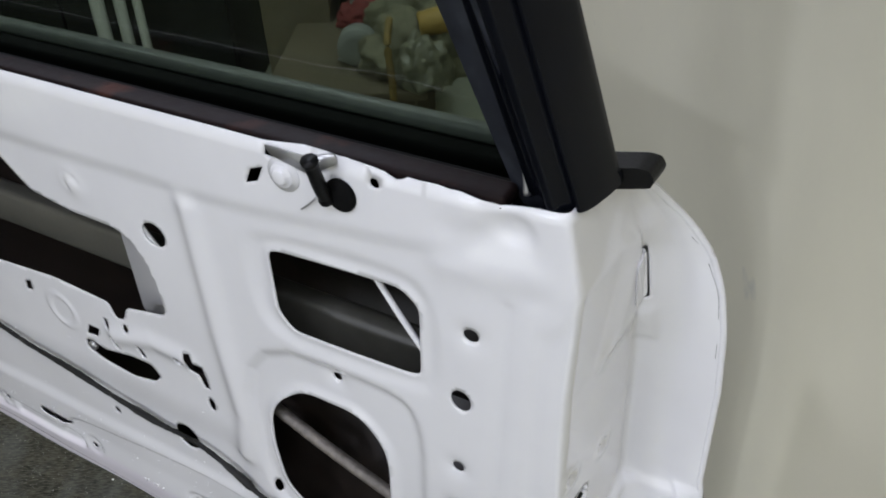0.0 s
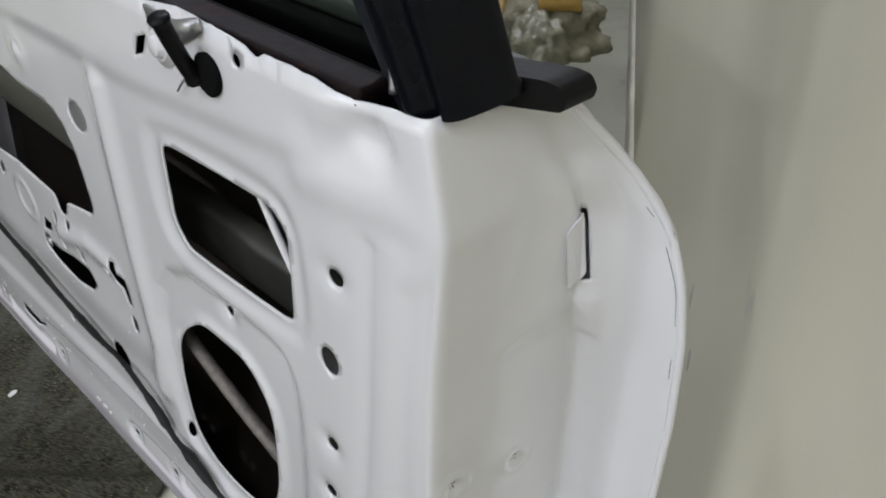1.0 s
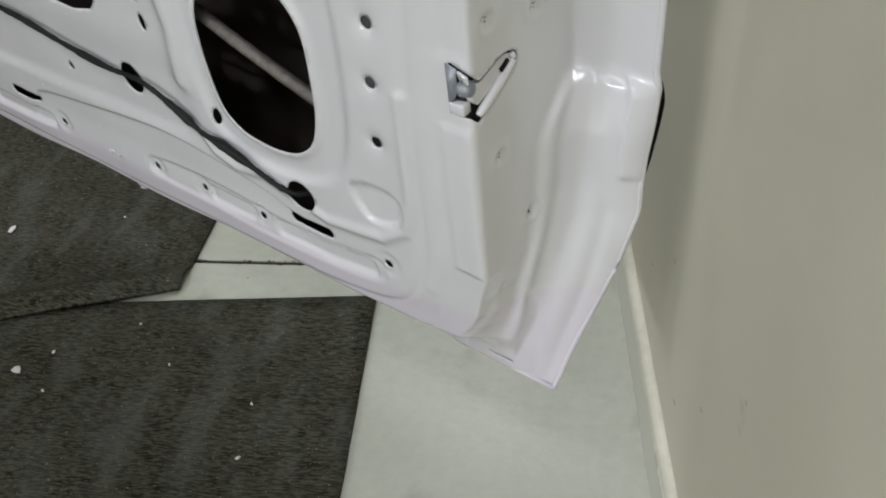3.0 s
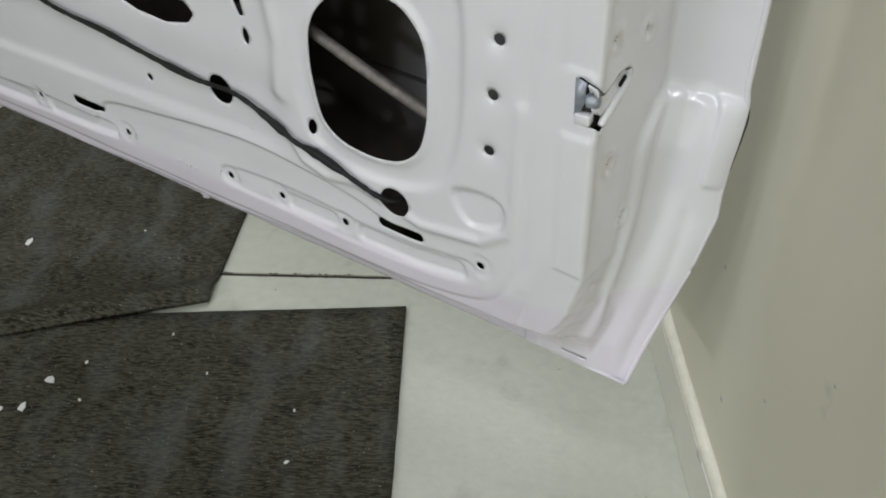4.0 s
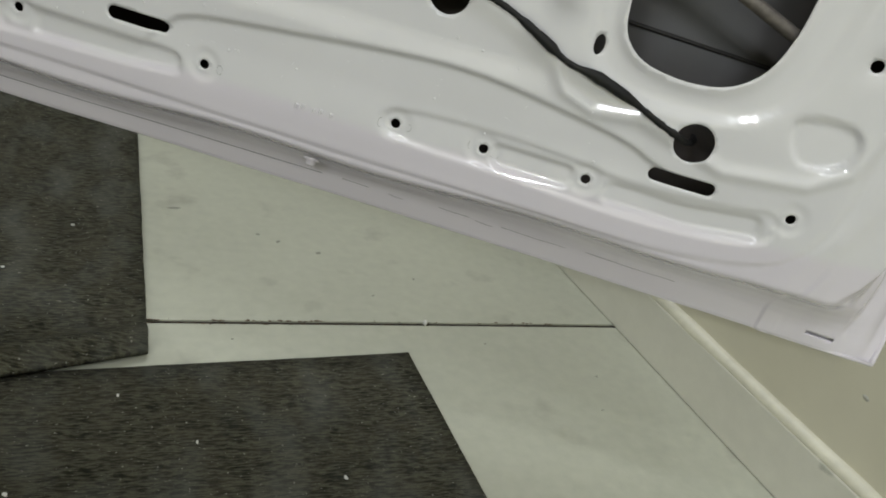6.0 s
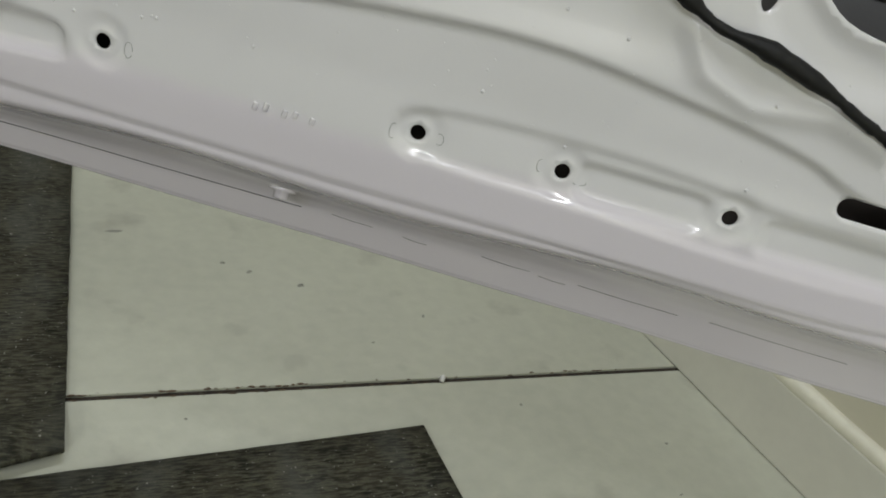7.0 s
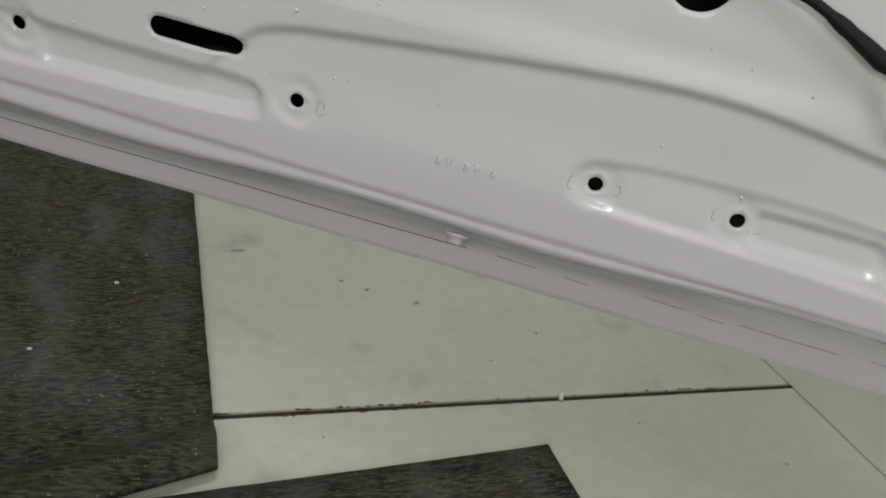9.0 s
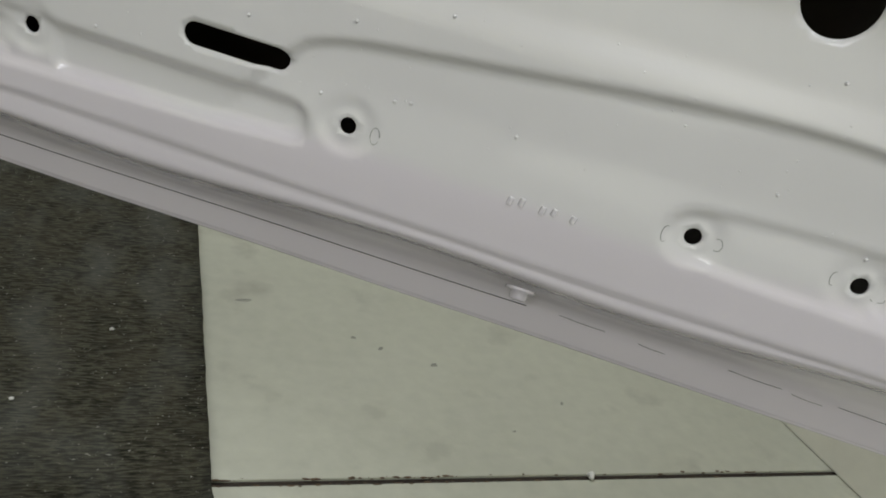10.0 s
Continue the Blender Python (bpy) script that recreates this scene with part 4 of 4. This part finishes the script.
def patch(name, outline, lift, mat):
    """A thin plate lying on the panel, its outline given by run and height."""
    q = surface(np.array(outline))
    bm = bmesh.new()
    top = [bm.verts.new(v + np.array(lift)) for v in q]
    low = [bm.verts.new(v) for v in q]
    n = len(low)
    for k in range(n):
        bm.faces.new((top[k], low[k], low[(k + 1) % n], top[(k + 1) % n]))
    bm.faces.new(top)
    bmesh.ops.recalc_face_normals(bm, faces=bm.faces[:])
    return part(name, bm, mat, car_door, smooth=False)


def arm_plate():
    """The painted arm that fills the slanting leg of the latch cut-out."""
    edge = rounded([(0.1126, 0.6475), (0.1207, 0.6435), (0.1477, 0.6523), (0.1569, 0.6488), (0.1535, 0.6440), (0.1449, 0.6395), (0.1288, 0.6310), (0.1173, 0.6265), (0.1121, 0.6320)], 0.0025)
    q = surface(np.array(edge)) + np.array((-0.0016, 0.0, 0.0))
    bm = bmesh.new()
    top, low = [bm.verts.new(v) for v in q], [bm.verts.new(v - np.array((0.006, 0, 0))) for v in q]
    for k in range(len(q)):
        j = (k + 1) % len(q)
        bm.faces.new((top[k], low[k], low[j], top[j]))
    bm.faces.new(top)
    bmesh.ops.recalc_face_normals(bm, faces=bm.faces[:])
    return bm


part("arm", arm_plate(), PAINT, latch, smooth=False)
slot_at = surface(np.array([(0.1425, 0.6415), (0.1506, 0.6465)])) + np.array((-0.0012, 0, 0))
part("slot", tube([tuple(slot_at[0]), tuple(slot_at.mean(0)), tuple(slot_at[1])], 0.0020, n=8, sides=8), BLACK, latch)
rim_at = surface(np.array([(0.1159, 0.6190), (0.124, 0.6235), (0.1383, 0.6325), (0.1506, 0.6405), (0.1558, 0.6450), (0.1544, 0.6500)])) + np.array((-0.0004, 0, 0))
part("rim", tube([tuple(v) for v in rim_at], lambda u: 0.0024 + 0.0014 * math.sin(math.pi * min(1.0, u / 0.8)) ** 0.5, n=24, sides=10), PAINT, latch)
patch("tab", rounded([(0.2100, 0.8500), (0.2180, 0.8565), (0.2325, 0.8585), (0.2360, 0.8165), (0.2300, 0.8105), (0.2160, 0.8080)], 0.003), (0.0019, -0.0016, 0), PAINT)

# bolt under the lower edge
part("bolt", lathe([(0.0, 0.0), (0.0085, 0.0), (0.0085, 0.0015), (0.0052, 0.002), (0.0050, 0.006), (0.003, 0.0068), (0.0, 0.007)], (-0.426, 0.016, 0.3475), (0, -0.5, -0.87), 12), PAINT, car_door, "painted hexagon bolt with a washer")

# wiring loom across the panel, into the round hole
LOOM = [(-0.86, -0.006, 0.62), (-0.75, -0.007, 0.602), (-0.633, -0.007, 0.586), (-0.574, -0.007, 0.574), (-0.504, -0.007, 0.566), (-0.45, -0.007, 0.556), (-0.40, -0.006, 0.547), (-0.36, -0.005, 0.541), (-0.332, -0.004, 0.540), (-0.305, -0.006, 0.541), (-0.28, -0.007, 0.535), (-0.248, -0.007, 0.520), (-0.222, -0.008, 0.507), (-0.195, -0.008, 0.502), (-0.162, -0.008, 0.491), (-0.139, -0.007, 0.481), (-0.119, -0.005, 0.473), (-0.106, 0.003, 0.467), (-0.098, 0.025, 0.464), (-0.094, 0.05, 0.460)]


def loom_radius(u):
    wraps = 0.0022 * math.exp(-((u - 0.70) / 0.035) ** 4) + 0.0016 * math.exp(-((u - 0.58) / 0.02) ** 2) + 0.0014 * math.exp(-((u - 0.33) / 0.03) ** 2) + 0.0010 * math.exp(-((u - 0.22) / 0.03) ** 2)
    lumps = 0.0022 * max(0, noise.noise((u * 46, 7, 3))) * (u > 0.5)
    return 0.0027 + wraps + lumps + 0.0008 * noise.noise((u * 110, 0, 0))


part("wiring_loom", tube(LOOM, loom_radius, n=150, sides=12), TAPE, car_door, "black cloth-taped wiring loom")
part("clip", lathe([(0.0, 0.0), (0.006, 0.0), (0.006, -0.003), (0.0, -0.004)], (-0.452, 0.003, 0.617), (0, 1, 0), 12), STEEL, car_door)
part("rusty_plate", plate([(-0.299, 0.640), (-0.279, 0.640), (-0.275, 0.680), (-0.299, 0.680)], 0.010, 0.011), RUST, car_door, "rusty plate behind a slot")

def nibs(count):
    """Dust nibs caught in the wet paint."""
    rng = random.Random(4)
    bm = bmesh.new()
    flat = np.array([(rng.uniform(-0.70, -0.12), rng.choice((rng.uniform(0.42, 0.50), rng.uniform(0.42, 0.62)))) for _ in range(count)])
    keep = np.ones(count, bool)
    for hole in HOLES:
        keep &= ~inside(flat, hole) & (reach(flat, hole, True) > 0.003)
    for q in surface(flat[keep]):
        r = rng.choice((0.0004, 0.0005, 0.0006, 0.0011))
        bmesh.ops.create_icosphere(bm, subdivisions=1, radius=r, matrix=Matrix.Translation((q[0], q[1] - r * 0.2, q[2])))
    return bm


tagged(part("paint_nibs", nibs(130), PAINT, car_door), "tiny dust nibs in the paint", kind="stuff")


def mark(name, points, radius, mat):
    q = surface(np.array(points))
    return part(name, tube([tuple(v) for v in q], radius, n=14, sides=6), mat, car_door)


# thin seam along the hem, then the hairline scratches on the flange
mark("seam", [(x, 0.3205) for x in np.linspace(-0.90, -0.42, 14)], 0.00035, CAVITY)
for x0, x1, dz in ((-0.400, -0.372, 0.0), (-0.352, -0.336, -0.002), (-0.300, -0.268, 0.001), (-0.262, -0.244, -0.0015), (-0.236, -0.170, 0.0), (-0.150, -0.060, 0.001)):
    mark("seam", [(x0, 0.3215 + dz), ((x0 + x1) / 2, 0.3205 + dz), (x1, 0.3205 + dz)], 0.0002, CAVITY)

# hairline scratches on the flange and a stamped mark of plain bars
for pts in ([(0.297, 0.845), (0.299, 0.82), (0.299, 0.795)], [(0.298, 0.77), (0.298, 0.755)], [(0.294, 0.868), (0.296, 0.862)], [(0.300, 0.735), (0.300, 0.728)]):
    mark("scratch", pts, 0.00018, BLACK)
for s0, z0 in RIVETS:
    mark("rivet_cross", [(s0 - 0.002, z0 - 0.0015), (s0, z0), (s0 + 0.002, z0 + 0.0015)], 0.0005, CAVITY)
    mark("rivet_cross", [(s0 - 0.001, z0 + 0.0025), (s0, z0), (s0 + 0.001, z0 - 0.0025)], 0.0005, CAVITY)
for x, z, h in ((-0.444, 0.401, 0.007), (-0.438, 0.402, 0.007), (-0.427, 0.401, 0.007), (-0.421, 0.402, 0.006), (-0.411, 0.401, 0.006)):
    mark("stamped_bar", [(x - 0.0004, z - h / 3.4), (x, z), (x + 0.0004, z + h / 3.4)], 0.0016, PAINT)

# pencilled loops round the trim holes
for cx, cz, rx, rz, a0, a1 in ((-0.5195, 0.4120, 0.0026, 0.0045, 0, 330), (-0.3665, 0.4080, 0.0018, 0.0042, 60, 300), (-0.3405, 0.4090, 0.0024, 0.0032, -120, 120), (-0.2835, 0.4100, 0.0018, 0.0036, 80, 290), (-0.2600, 0.4055, 0.0036, 0.0018, -170, 20)):
    loop = [(cx + rx * math.cos(math.radians(a)), cz + rz * math.sin(math.radians(a))) for a in np.linspace(a0, a1, 9)]
    mark("pencil_mark", loop, 0.00019, GREY)

# slim steel column from the ceiling, out of sight, that carries the hinges
hinge_post = tagged(part("hinge_column", box(-0.03, -0.03, 0.40, 0.03, 0.03, 2.5, 0.004), GREY), "slim grey steel column carrying the door hinges", "column", kind="structure")
hinge_post.matrix_world = car_door.matrix_world @ pose(FRONT - 0.065, 0.05, 0)
for hz in (0.45, 0.80):
    part("hinge", box(FRONT - 0.036, 0.03, hz - 0.03, FRONT - 0.002, 0.07, hz + 0.03, 0.003), PAINT, car_door)

# ---- clutter beyond the door ----
bench = tagged(new("low_bench"), "low rough wooden bench covered with clutter", "bench")
bench.matrix_world = pose(-0.36, 1.32, 0)
part("top", box(-0.36, -0.38, 0.365, 0.04, 0.38, 0.39, 0.004), CARD, bench)
for bx in (-0.31, -0.02):
    for by in (-0.33, 0.33):
        part("leg", box(bx - 0.03, by - 0.03, 0, bx + 0.03, by + 0.03, 0.365, 0.003), CARD, bench)


def crumple(name, centre, size, mat, seed, label, category, rough=0.34, freq=8.0):
    """A crumpled soft heap, flat underneath."""
    bm = bmesh.new()
    bmesh.ops.create_icosphere(bm, subdivisions=5, radius=1)
    for v in bm.verts:
        d = v.co.normalized()
        q = 1 + rough * noise.noise((d * freq * 0.35) + Vector((seed, 0, 0))) + rough * 0.5 * abs(noise.noise(d * freq + Vector((0, seed, 0))))
        v.co = Vector((d.x * size[0] * q, d.y * size[1] * q, max(d.z * size[2] * q, -0.35 * size[2])))
    low = min(v.co.z for v in bm.verts)
    for v in bm.verts:
        v.co.z -= low
    ob = part(name, bm, mat)
    ob.matrix_world = pose(*centre)
    return tagged(ob, label, category)


TOP = 0.39
crumple("work_cloth", (-0.34, 1.10, TOP), (0.14, 0.11, 0.10), CLOTH, 1.0, "crumpled khaki work cloth heaped on the bench", "cloth")
crumple("work_cloth", (-0.36, 1.26, TOP), (0.12, 0.10, 0.12), CLOTH, 5.0, "crumpled khaki work cloth heaped on the bench", "cloth")
crumple("work_glove", (-0.47, 1.16, TOP), (0.07, 0.05, 0.035), GREY, 9.0, "grey work glove lying on the bench", "glove", 0.5, 10)
crumple("rag", (-0.50, 1.42, TOP), (0.09, 0.06, 0.05), RED, 3.0, "crumpled red rag on the bench", "rag")
crumple("plastic_bag", (-0.325, 1.00, TOP), (0.065, 0.07, 0.085), BAG, 12.0, "crumpled cloudy plastic bag on the bench", "bag", 0.28, 8)
roll = tagged(part("tape_roll", lathe([(0.022, 0.0), (0.048, 0.0), (0.050, 0.003), (0.050, 0.045), (0.048, 0.048), (0.022, 0.048), (0.020, 0.045), (0.020, 0.003)], (0, 0, 0), (0, 1, 0))
    , GREY), "grey tape roll standing on the bench", "tape")
roll.matrix_world = pose(-0.50, 1.10, TOP + 0.0502)
cup = tagged(part("yellow_cup", lathe([(0.0, 0.0), (0.026, 0.0), (0.030, 0.004), (0.036, 0.09), (0.038, 0.094), (0.034, 0.092), (0.028, 0.008), (0.0, 0.008)], (0, 0, 0), (0, 0, 1)), YELLOW), "yellow plastic cup lying on the heaped cloth", "cup")
cup.matrix_world = pose(-0.335, 1.03, TOP + 0.13, 0, 82, 10)
tagged(part("strap", tube([(-0.40, 1.00, TOP + 0.16), (-0.405, 0.955, TOP + 0.11), (-0.40, 0.945, TOP + 0.03), (-0.40, 0.935, TOP - 0.08)], 0.009, n=20), OCHRE), "worn yellow strap hanging over the bench edge", "strap")
for k in range(5):
    bk = tagged(part("box_file", box(-0.10, -0.14, 0, 0.10, 0.14, 0.028, 0.003), (CARD, RED, GREY, CARD, DARK)[k]), "flat cardboard file in a stack on the bench", "file", group="stacked files")
    bk.matrix_world = pose(-0.46 + 0.008 * (k % 2), 1.56, TOP + 0.0285 * k, 0, 0, 3 * k - 5)
carton = tagged(new("cardboard_box"), "tall brown cardboard box beside the bench", "box")
carton.matrix_world = pose(-0.72, 1.62, 0)
part("body", box(-0.10, -0.18, 0, 0.10, 0.18, 0.62, 0.004), CARD, carton)
part("flap", box(0.10, -0.18, 0.60, 0.19, 0.18, 0.604, 0.001), CARD, carton)
cabinet = tagged(new("dark_cabinet"), "tall dark metal cabinet at the back", "cabinet")
cabinet.matrix_world = pose(-1.55, 1.95, 0)
part("body", box(-0.55, -0.2, 0, 0.55, 0.2, 1.7, 0.01), DARK, cabinet)
part("door", box(-0.54, -0.222, 0.05, -0.004, -0.202, 1.66, 0.004), DARK, cabinet)
part("door", box(0.004, -0.222, 0.05, 0.54, -0.202, 1.66, 0.004), DARK, cabinet)
for k, px in enumerate((-1.36, -1.29, -1.235)):
    tagged(part("pipe", tube([(px, 1.58, 0.0), (px, 1.60, 0.6), (px, 1.70, 1.5)], 0.022 - 0.004 * k, n=12), PIPE), "pale plastic pipe leaning on the cabinet", "pipe", group="leaning pipes")

# ---- marks on floor and wall ----
STAIN = material("floor_stain", (0.25, 0.25, 0.21), 0.7, vary=0.3, big=30, small=120)


SMUDGE = material("wall_smudge", (0.40, 0.395, 0.34), 0.6, vary=0.2, big=30, small=120)


def stain(x, y, rx, ry, turn, seed, parent, mat=STAIN):
    rng = random.Random(seed)
    bm = bmesh.new()
    n = 12
    pts = []
    for k in range(n):
        a = 2 * math.pi * k / n
        q = 0.7 + 0.5 * rng.random()
        pts.append((rx * q * math.cos(a), ry * q * math.sin(a)))
    lo = [bm.verts.new((p, q, -0.0004)) for p, q in pts]
    up = [bm.verts.new((p * 0.9, q * 0.9, 0.0003)) for p, q in pts]
    for k in range(n):
        bm.faces.new((lo[k], lo[(k + 1) % n], up[(k + 1) % n], up[k]))
    bm.faces.new(up)
    ob = part("stain", bm, mat, parent)
    ob.matrix_world = pose(x, y, 0, 0, 0, turn)
    return ob


for k, (x, y, rx, ry, turn) in enumerate(((-0.655, 0.312, 0.011, 0.0035, 5), (-0.441, 0.189, 0.005, 0.004, 20), (-0.091, -0.128, 0.0025, 0.002, 0), (-0.53, 0.24, 0.004, 0.003, 0), (-0.50, 0.22, 0.005, 0.003, 40), (-0.30, 0.12, 0.004, 0.0015, 70), (-0.24, -0.05, 0.002, 0.002, 0), (-0.60, -0.04, 0.002, 0.002, 0), (-0.38, 0.07, 0.003, 0.0015, 20), (-0.031, -0.425, 0.003, 0.002, 30), (-0.022, -0.44, 0.002, 0.001, 0), (-0.010, -0.42, 0.002, 0.001, 60), (0.004, -0.455, 0.004, 0.002, 70), (-0.005, -0.50, 0.006, 0.002, 80), (0.010, -0.53, 0.005, 0.0015, 70), (-0.12, -0.20, 0.003, 0.001, 10))):
    stain(x, y, rx, ry, turn, k, floor)
DIRT = material("joint_dirt", (0.11, 0.075, 0.045), 0.9, vary=0.5, big=60, small=300)


def joint_dirt(count):
    rng = random.Random(11)
    bm = bmesh.new()
    for _ in range(count):
        side = rng.choice((-1, 1))
        x = rng.choice((rng.uniform(-0.76, -0.05), rng.uniform(-0.76, -0.45)))
        size = rng.uniform(0.0004, 0.0016)
        place = Matrix.Translation((x, side * rng.uniform(0.0030, 0.0056) - 0.0014, rng.uniform(-0.0015, 0.0003))) @ Matrix.Diagonal((rng.uniform(1, 4), 1, 0.6, 1))
        bmesh.ops.create_icosphere(bm, subdivisions=1, radius=size, matrix=place)
    return bm


part("joint_filler", box(-2.43, -0.0053, -0.0138, 0.215, 0.0025, -0.0030), SUB, floor, "dark dirt packed in the joint", smooth=False)
tagged(part("joint_dirt", joint_dirt(150), DIRT, floor), "brown crumbs along the floor joint", kind="stuff")
tagged(part("splinter", tube([(-0.319, 0.002, -0.001), (-0.318, -0.002, 0.005), (-0.321, -0.007, 0.002)], 0.0026, n=8, sides=7), CHIP), "small white splinter caught in the floor joint", "splinter")
for k, (y, z, ry, rz) in enumerate(((-0.10, 0.60, 0.004, 0.016), (-0.16, 0.565, 0.005, 0.013), (-0.404, 0.187, 0.003, 0.004), (-0.10, 0.28, 0.002, 0.003), (-0.60, 0.44, 0.002, 0.002), (-0.33, 0.33, 0.002, 0.004), (0.2, 0.9, 0.003, 0.01), (-0.05, 1.0, 0.003, 0.006), (-0.5, 0.30, 0.002, 0.002), (-0.22, 0.22, 0.002, 0.003))):
    ob = stain(0, 0, 1.8 * ry, rz, 0, 40 + k, east, SMUDGE)
    ob.matrix_world = WALL_POSE @ Matrix.Translation((0, y, z)) @ pose(0, 0, 0, 0, -90, 0) @ pose(0, 0, 0, 0, 0, 90)
